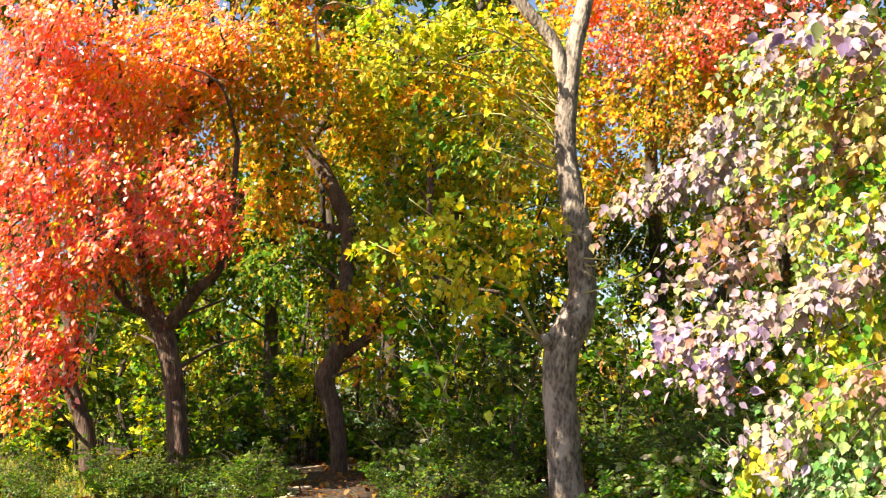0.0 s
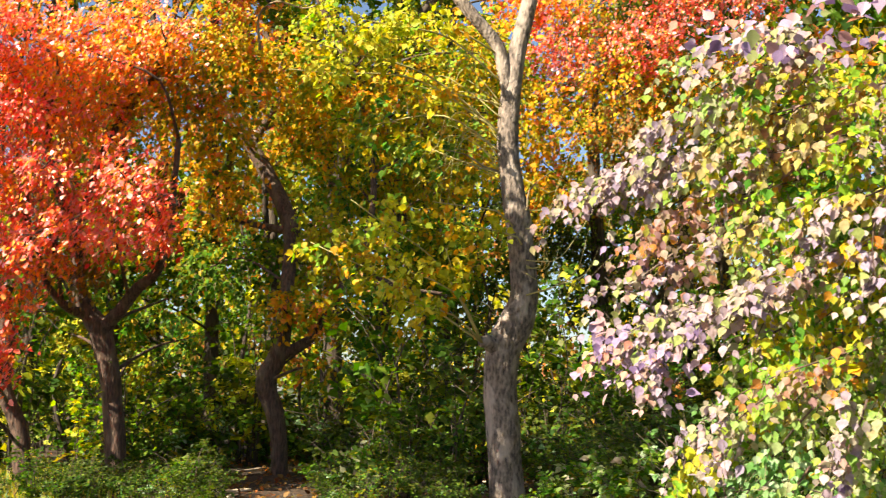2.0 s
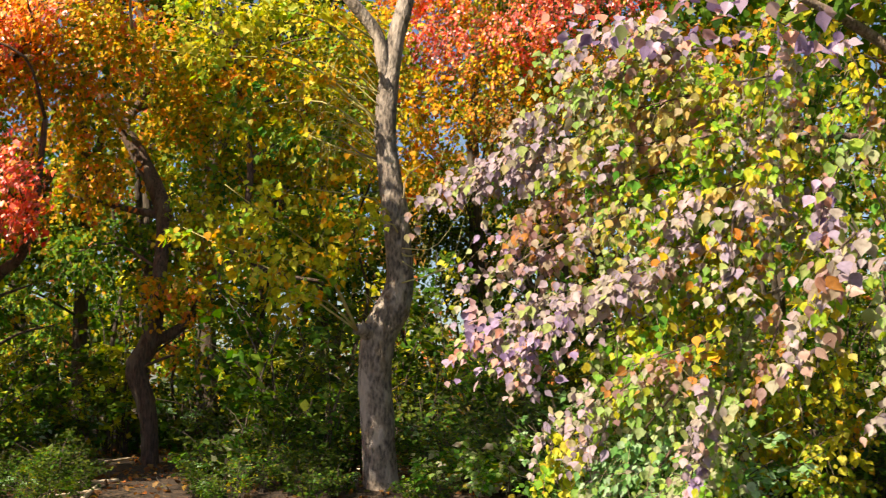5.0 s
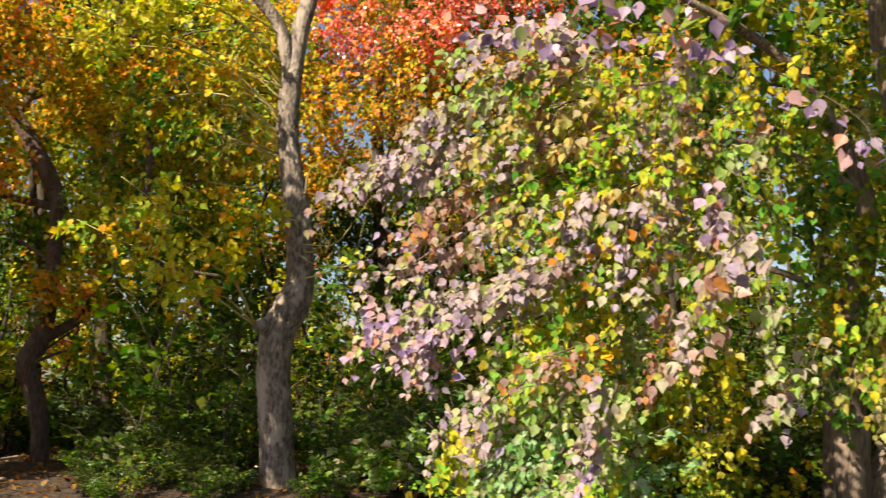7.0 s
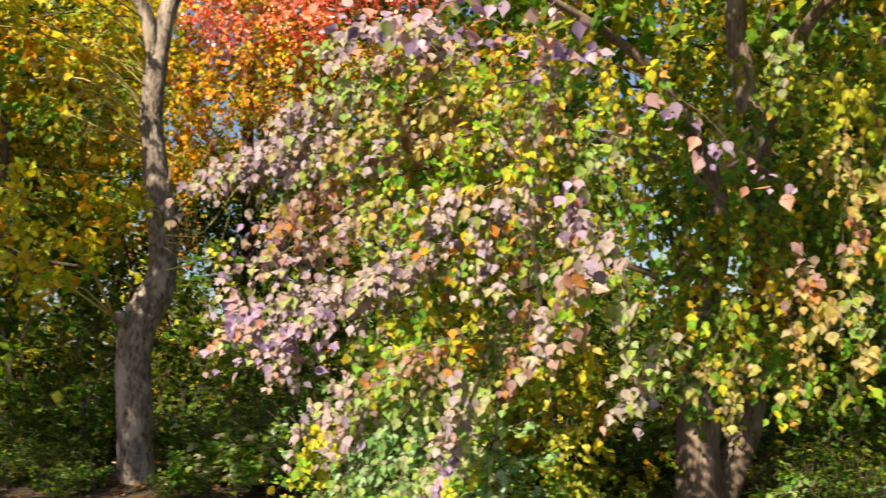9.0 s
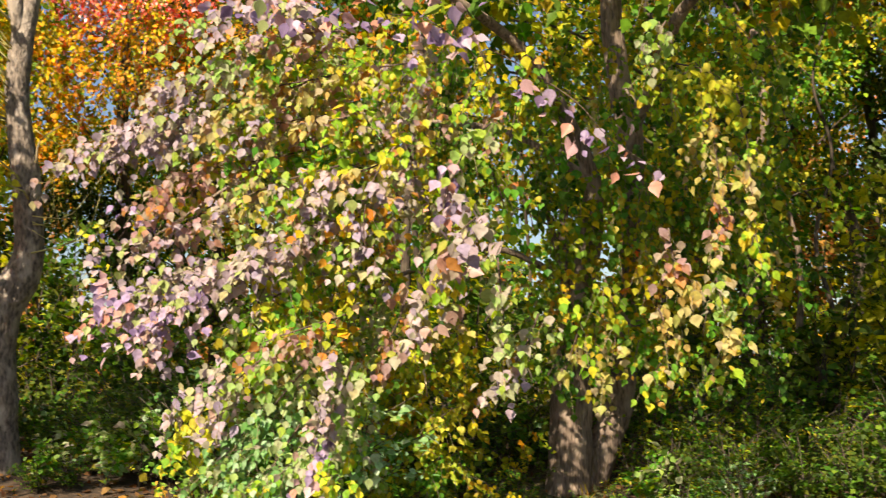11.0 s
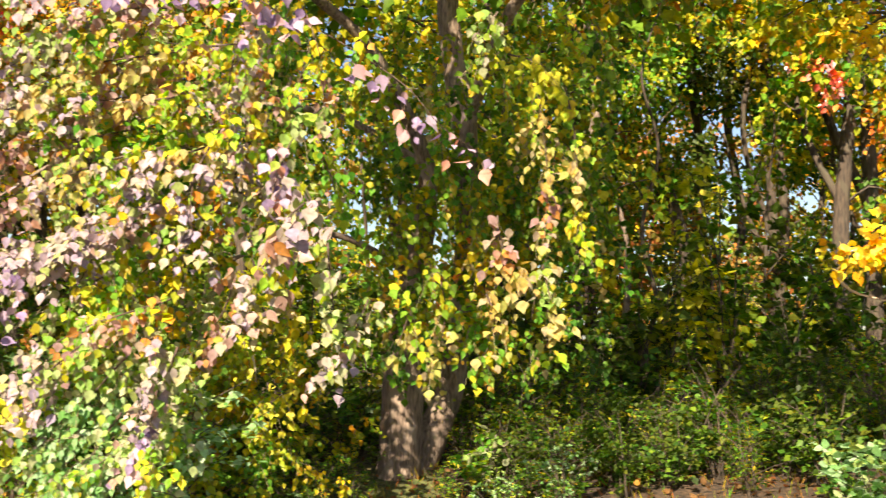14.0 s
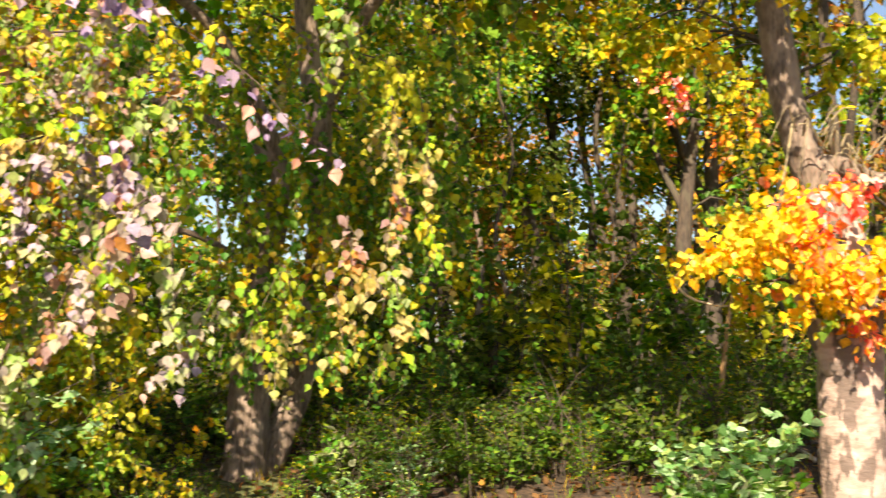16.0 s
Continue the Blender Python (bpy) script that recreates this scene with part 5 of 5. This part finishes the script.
for az, d, size in ((30.8, 5.6, 0.25), (38.3, 5.2, 0.32), (40.8, 5.4, 0.36), (43.8, 5.9, 0.4)):
    plant(7, az, d, size)
for az, d, size in ((16.5, 6.0, 0.75), (18.5, 5.7, 0.85), (20.3, 5.5, 0.9), (22.0, 5.3, 0.95), (24.0, 5.3, 0.8)):
    plant(7, az, d, size)
for az, d, size in ((26.5, 6.6, 0.6), (28.5, 6.7, 0.5), (30.5, 7.0, 0.7), (32.3, 7.2, 0.8), (39.5, 6.9, 0.8), (41.5, 7.3, 0.8), (44.0, 7.6, 0.7)):
    plant(4, az, d, size)
for az, d, size in ((28.3, 6.0, 0.4), (29.8, 5.8, 0.35), (31.2, 6.1, 0.35), (32.8, 5.9, 0.3), (37.6, 6.0, 0.35), (41.0, 5.9, 0.35)):
    plant(4, az, d, size)
for az, d, size in ((4.5, 7.25, 0.5), (7.2, 7.05, 0.5), (9.6, 7.15, 0.6), (12.0, 7.2, 0.6), (14.3, 7.0, 0.6), (16.5, 7.2, 0.7)):
    plant(1, az, d, size)
for az, d, size in ((-20.5, 8.6, 0.6), (-18.5, 8.4, 0.6), (-16.5, 8.3, 0.7), (-13.5, 8.4, 0.7), (-12.2, 8.6, 0.8), (-10.5, 8.3, 0.6), (-8.5, 8.4, 0.6)):
    plant(3, az, d, size)

for i in range(44):
    plant(int(rng.choice([1, 3, 3, 1, 4])), -9 + 31 * ((i * 0.618034 + 0.5) % 1), rng.uniform(7.1, 8.5), rng.uniform(0.3, 0.5))
for az, d, size in ((-15.4, 9.6, 0.65), (-20.4, 9.9, 0.7), (-11.6, 10.4, 0.7), (-9.0, 10.8, 0.7)):
    plant(6, az, d, size)
for i in range(30):
    plant(int(rng.choice([3, 1, 4])), -23 + 21 * ((i * 0.618034 + 0.1) % 1), rng.uniform(7.7, 8.9), rng.uniform(0.28, 0.42))
for az, d, size in ((38.6, 6.8, 0.55), (40.2, 6.5, 0.5), (41.8, 6.9, 0.6), (43.2, 6.5, 0.5), (44.6, 7.0, 0.65), (46.2, 6.6, 0.5), (48.0, 7.2, 0.6), (50.0, 7.0, 0.45), (60.6, 6.4, 0.5)):
    plant(4, az, d, size)
for az, d, size in ((-15.0, 8.7, 0.3), (-14.3, 8.3, 0.28), (-13.6, 8.6, 0.3), (-12.9, 8.3, 0.3), (-13.2, 7.9, 0.28), (-14.7, 7.9, 0.3), (-12.4, 8.8, 0.3), (-14.1, 8.9, 0.31), (-15.6, 8.3, 0.3)):
    plant(1, az, d, size)
for az, d, size in ((57.6, 6.0, 0.4), (58.9, 5.8, 0.45), (60.3, 5.9, 0.52), (61.8, 5.9, 0.6)):
    plant(8, az, d, size)
for az, d, size in ((46.8, 6.3, 0.4), (49.0, 6.5, 0.5), (51.2, 6.7, 0.55), (53.0, 6.4, 0.45), (54.6, 6.9, 0.6), (56.2, 7.0, 0.55), (57.6, 7.4, 0.7), (59.2, 7.2, 0.7), (52.4, 7.8, 0.8), (55.2, 8.3, 0.9), (57.0, 8.8, 0.9), (58.8, 8.4, 0.9)):
    plant((4, 1, 4, 0)[int(d * 10) % 4], az, d, size)
for i in range(20):
    plant((1, 0, 1, 3)[i % 4], -26 + 20 * ((i * 0.618034 + 0.4) % 1), 7.2 + 0.6 * rng.random(), rng.uniform(0.24, 0.34))
    plant((1, 3, 1, 4)[i % 4], -11 + 24 * ((i * 0.618034 + 0.15) % 1), 6.85 + 0.6 * rng.random(), rng.uniform(0.26, 0.38))
for i in range(18):
    az = 28 + 33 * ((i * 0.618034 + 0.2) % 1)
    if 46 < az < 58 or 34 < az < 38:
        continue
    plant(int(rng.choice([4, 3, 4, 1])), az, rng.uniform(5.3, 6.4), rng.uniform(0.3, 0.5))

# fallen leaves and grass
litter = Foliage(61)
n = 16000
az, d = litter.rng.uniform(-32, 80, n), litter.rng.uniform(5.0, 14.0, n)
p = np.array([(*polar(a, b), 0) for a, b in zip(az, d)])
p[:, 2] = [ground_z(a, b) + 0.012 for a, b, _ in p]
nrm = unit(litter.rng.normal(size=(n, 3)) * 0.55 + np.array([0, 0, 1]))
t = litter.rng.normal(size=(n, 3))
t = unit(t - (t * nrm).sum(-1, keepdims=True) * nrm)
litter.put(p[:13500], t[:13500], nrm[:13500], litter.rng.uniform(0.025, 0.055, 13500), "brown")
litter.put(p[13500:], t[13500:], nrm[13500:], litter.rng.uniform(0.025, 0.05, 2500), "rust")
tagged(new("fallen_leaves", litter.leaves_mesh("fallen_leaves")), "dry brown leaves lying on the woodland floor", "leaves", kind="stuff")

# grass on the lawn's edge
grass = Foliage(62, BLADE)
n = 9000
az, d = grass.rng.uniform(-30, -12, n) - grass.rng.random(n) * 5, grass.rng.uniform(7.6, 10.5, n)
p = np.array([(*polar(a, b), 0) for a, b in zip(az, d)])
p[:, 2] = [ground_z(a, b) - 0.005 for a, b, _ in p]
t = unit(grass.rng.normal(size=(n, 3)) * 0.35 + np.array([0, 0, 1]))
nrm = grass.rng.normal(size=(n, 3))
nrm = unit(nrm - (nrm * t).sum(-1, keepdims=True) * t)
for k, pal in enumerate(("fresh", "lime", "beige", "lime")):
    grass.put(p[k::4], t[k::4], nrm[k::4], grass.rng.uniform(0.04, 0.12, len(p[k::4])), pal)
tagged(new("grass", grass.leaves_mesh("grass")), "sunlit light green grass at the wood's edge", "grass", kind="stuff")


# dry and green blades on the soil by the stems
n = 5000
blades = Foliage(63, BLADE)
az, d = blades.rng.uniform(27, 66, n), blades.rng.uniform(4.9, 9.0, n)
tuft = np.array([noise.noise(Vector((a * 0.35, b * 1.1, 5))) for a, b in zip(az, d)])
az, d = az[tuft > -0.05], d[tuft > -0.05]
n = len(az)
p = np.array([(*polar(a, b), 0) for a, b in zip(az, d)])
p[:, 2] = [ground_z(a, b) - 0.005 for a, b, _ in p]
t = unit(blades.rng.normal(size=(n, 3)) * 0.5 + np.array([0, 0, 1]))
nrm = blades.rng.normal(size=(n, 3))
nrm = unit(nrm - (nrm * t).sum(-1, keepdims=True) * t)
for k, pal in enumerate(("rust", "leafy", "olive", "brown")):
    blades.put(p[k::4], t[k::4], nrm[k::4], blades.rng.uniform(0.03, 0.11, len(p[k::4])), pal)
tagged(new("grass", blades.leaves_mesh("grass")), "thin dry and green grass on the woodland floor", "grass", kind="stuff")


# ---- shoots, vines and dead wood ----
def shoot(owner, points, radius, mat, name="shoot", label=""):
    """A thin curved shoot of a tree."""
    v, f = tube(points, [radius * (1 - 0.75 * i / (len(points) - 1)) for i in range(len(points))], 6, 0.05)
    me = tubes_mesh(name, [(v, f)], mat)
    me.transform(Matrix.Translation(-owner.location))
    return part(name, me, own_part(owner, "trunk"), label)


def wild_shoots(owner, seed, feet, reach, count, mat, radius=0.006, rise=0.25, sag=0.5, side=-1.0):
    """Arching water sprouts that leave the trunk between two feet and bend over."""
    rng = np.random.default_rng(seed)
    a, b = np.array(feet[0]), np.array(feet[1])
    for i in range(count):
        p = a + (b - a) * rng.random()
        w = unit(np.array([side * rng.uniform(0.5, 1.2), rng.uniform(-0.7, 0.3), rng.uniform(-0.1, 0.5)])) * reach * rng.uniform(0.4, 1.0)
        line = [p, p + w * 0.35 + np.array([0, 0, rise * 0.5]), p + w * 0.7 + np.array([0, 0, rise * rng.uniform(0.2, 0.6)]),
                p + w + np.array([0, 0, -sag * rng.uniform(0.2, 1.0)]) + rng.normal(size=3) * 0.05]
        shoot(owner, line, radius * rng.uniform(0.6, 1.2), mat, label="thin yellow-green shoot" if i == 0 else "")


wild_shoots(bare, 71, ((0.79, 7.41, 2.98), (0.82, 7.40, 3.84)), 0.75, 16, TWIG_GREEN, 0.0045, 0.2, 0.55)
wild_shoots(bare, 72, ((0.70, 7.32, 1.91), (0.78, 7.36, 2.14)), 0.35, 3, TWIG_GREEN, 0.0025, 0.1, 0.1)
wild_shoots(bare, 73, ((0.97, 7.34, 2.29), (0.97, 7.34, 3.09)), 0.5, 7, TWIG_GREEN, 0.005, -0.1, -0.3, 1.0)
shoot(bare, [(0.97, 7.34, 2.22), (1.17, 7.26, 2.28), (1.30, 7.18, 2.39), (1.38, 7.17, 2.66)], 0.006, TWIG_GREEN)
shoot(bare, [(1.17, 7.26, 2.28), (1.35, 7.17, 2.35), (1.45, 7.16, 2.54)], 0.005, TWIG_GREEN)
shoot(bare, [(0.79, 7.36, 3.09), (0.67, 7.32, 3.12), (0.55, 7.28, 3.19), (0.37, 7.29, 3.23)], 0.009, TWIG)
shoot(bare, [(0.98, 7.33, 2.81), (1.00, 7.33, 2.96), (1.14, 7.31, 3.08)], 0.008, TWIG)
shoot(bare, [(-0.92, 7.54, 4.00), (-0.92, 7.44, 4.22), (-0.79, 7.36, 4.30), (-0.54, 7.28, 4.23), (-0.26, 7.20, 4.42)], 0.012, TWIG)
wild_shoots(pale_tree, 74, ((5.60, 2.82, 2.69), (5.77, 2.47, 2.39)), 0.4, 12, TWIG, 0.006, 0.12, 0.3)
wild_shoots(pale_tree, 75, ((5.62, 2.77, 2.71), (5.80, 2.42, 2.44)), 0.4, 6, TWIG, 0.006, 0.15, 0.1, 1.0)
shoot(pale_tree, [(5.18, 3.31, 1.85), (5.22, 3.26, 1.78), (5.27, 3.17, 1.74), (5.35, 3.05, 1.73), (5.50, 2.79, 1.91)], 0.009, VINE, label="pale hanging vine")
shoot(pale_tree, [(5.60, 2.82, 2.72), (5.49, 2.81, 2.45), (5.47, 2.85, 2.21), (5.49, 2.80, 2.00)], 0.007, TWIG)
shoot(weep, [(2.57, 5.02, 1.56), (2.59, 4.89, 1.46), (2.61, 4.89, 1.33)], 0.010, VINE)
shoot(weep, [(2.73, 4.48, 3.06), (2.77, 4.11, 2.84), (2.83, 3.83, 2.64), (2.95, 3.75, 2.47), (3.19, 3.69, 2.33)], 0.004, BARK_BROWN)

pole = tagged(new("sapling"), "thin brown upright sapling stem without leaves", "sapling")
pole.location = (6.64, 4.01, 0.91)
shoot(pole, [(6.63, 4.02, 0.80), (6.66, 3.97, 1.25), (6.69, 3.92, 1.71), (6.71, 3.90, 1.87)], 0.03, POLE, "stem")

rng = np.random.default_rng(81)
for i in range(46):
    az, d = rng.uniform(-22, 66), rng.uniform(6.8, 10.5)
    x, y = polar(az, d)
    a, ln = rng.uniform(0, 6.28), rng.uniform(0.3, 1.1)
    stick = tagged(new("stick"), "dry brown stick lying on the ground", "stick", "sticks on the ground")
    pts = []
    for k in np.linspace(-0.5, 0.5, 4):
        u, v = x + ln * k * math.cos(a), y + ln * k * math.sin(a)
        pts.append((u, v, ground_z(u, v) + 0.012 + 0.01 * rng.random()))
    stick.location = pts[0]
    shoot(stick, pts, rng.uniform(0.008, 0.02), VINE if i % 3 else TWIG_DARK, "stick_wood")


# ---- the leaves nearest to the camera, one by one ----
def leaf_mesh(name, mat, curl, rng):
    v = FULL * np.array([1, 1, curl]) * rng.normal(1, 0.06, (1, 3))
    v = np.vstack([v, [(0.015, 0, 0), (-0.015, 0, 0), (0.0, -0.45, 0.10)]])
    k = len(FULL)
    f = [tuple(x) for x in FAN[id(FULL)]] + [(k, k + 1, k + 2)]
    return mesh_from(name, v, f, [mat])


def single_leaves(owner, seed, spots, mat):
    """spots: (x, y, z, across, up, count, size). Leaves that hang on the outermost twigs."""
    rng = np.random.default_rng(seed)
    shapes = [leaf_mesh("leaf", mat, c, rng) for c in (0.6, 1.2, 1.9, -0.8)]
    for x, y, z, across, up, count, size in spots:
        for i in range(count):
            ob = new("leaf", shapes[rng.integers(4)])
            ob.parent = own_part(owner, "crown")
            p = np.array([x, y, z]) + rng.normal(size=3) * np.array([across, across * 0.7, up]) * 0.55 - np.array(owner.location)
            n = Vector(unit(np.array([-0.5, -0.75, 0.4]) + rng.normal(size=3) * 0.75))
            t = Vector(rng.normal(size=3) * 0.6) + Vector((0, 0, -1))
            t = (t - n * t.dot(n)).normalized()
            m = Matrix((t.cross(n), t, n)).transposed().to_4x4()
            ob.matrix_basis = Matrix.Translation(p) @ m @ Matrix.Scale(size * rng.uniform(0.45, 1.1), 4)


single_leaves(weep, 91, [(1.40, 4.38, 3.03, 0.22, 0.10, 20, 0.06), (1.45, 4.05, 2.95, 0.2, 0.10, 20, 0.066), (1.56, 3.90, 2.87, 0.2, 0.10, 20, 0.066), (1.88, 4.01, 2.95, 0.25, 0.08, 24, 0.066), (2.16, 3.88, 2.87, 0.2, 0.08, 22, 0.08), (1.80, 3.9, 3.06, 0.25, 0.08, 14, 0.075), (2.10, 3.8, 3.0, 0.2, 0.07, 10, 0.075),
                         (2.69, 3.91, 2.67, 0.14, 0.06, 12, 0.07), (2.87, 3.79, 2.52, 0.14, 0.07, 14, 0.07), (3.11, 3.73, 2.36, 0.14, 0.07, 12, 0.07), (1.10, 5.29, 1.82, 0.12, 0.08, 24, 0.07), (1.25, 5.25, 1.66, 0.07, 0.09, 10, 0.075)], SINGLE["mauve"])
single_leaves(weep, 92, [(2.49, 4.27, 1.97, 0.12, 0.10, 26, 0.085), (2.44, 4.30, 1.77, 0.10, 0.14, 22, 0.085), (2.60, 4.21, 2.21, 0.12, 0.08, 20, 0.08), (2.43, 4.64, 2.28, 0.1, 0.14, 20, 0.075)], SINGLE["blush"])
single_leaves(pale_tree, 93, [(4.92, 2.97, 1.93, 0.14, 0.09, 50, 0.05), (4.94, 2.76, 2.02, 0.2, 0.14, 80, 0.05), (5.04, 2.59, 2.12, 0.22, 0.18, 80, 0.05), (5.21, 2.48, 1.88, 0.2, 0.16, 60, 0.05)], SINGLE["yellow"])

# ---- thin dark saplings among the trees ----
rng = np.random.default_rng(85)
stems = []
for i in range(3):
    root = tagged(new("sapling"), "thin dark bare sapling inside the wood", "sapling", "saplings of the wood")
    h, bend = (3.4, 2.6, 4.2)[i], (0.25, -0.35, 0.15)[i]
    line = [(0, 0, -0.15), (bend * 0.9, 0.08, h * 0.22), (bend * 0.5, -0.1, h * 0.42), (bend * 1.3, 0.05, h * 0.62), (bend * 1.0, -0.15, h * 0.8), (bend * 2.0, 0.1, h)]
    shoot(root, line, (0.024, 0.018, 0.03)[i], TWIG_DARK, "stem")
    for k in range(4):
        z = h * (0.35 + 0.15 * k)
        a = 2.4 * k + i
        p = np.array([bend * 0.45, 0, z])
        w = np.array([math.cos(a), math.sin(a), 0.9]) * (0.5 - 0.06 * k)
        shoot(root, [p, p + w * 0.5 + np.array([0, 0, 0.02]), p + w], 0.009, TWIG_DARK, "side_shoot")
    stems.append(root)
for i in range(26):
    az, d = -26 + 96 * ((i * 0.618034 + 0.11) % 1), rng.uniform(10.8, 15.0)
    x, y = polar(az, d)
    m = Matrix.Translation((x, y, ground_z(x, y))) @ Matrix.Rotation(rng.uniform(0, 6.28), 4, "Z")
    if i < 3:
        stems[i].matrix_basis = m
    else:
        copy_thing(stems[i % 3], m)
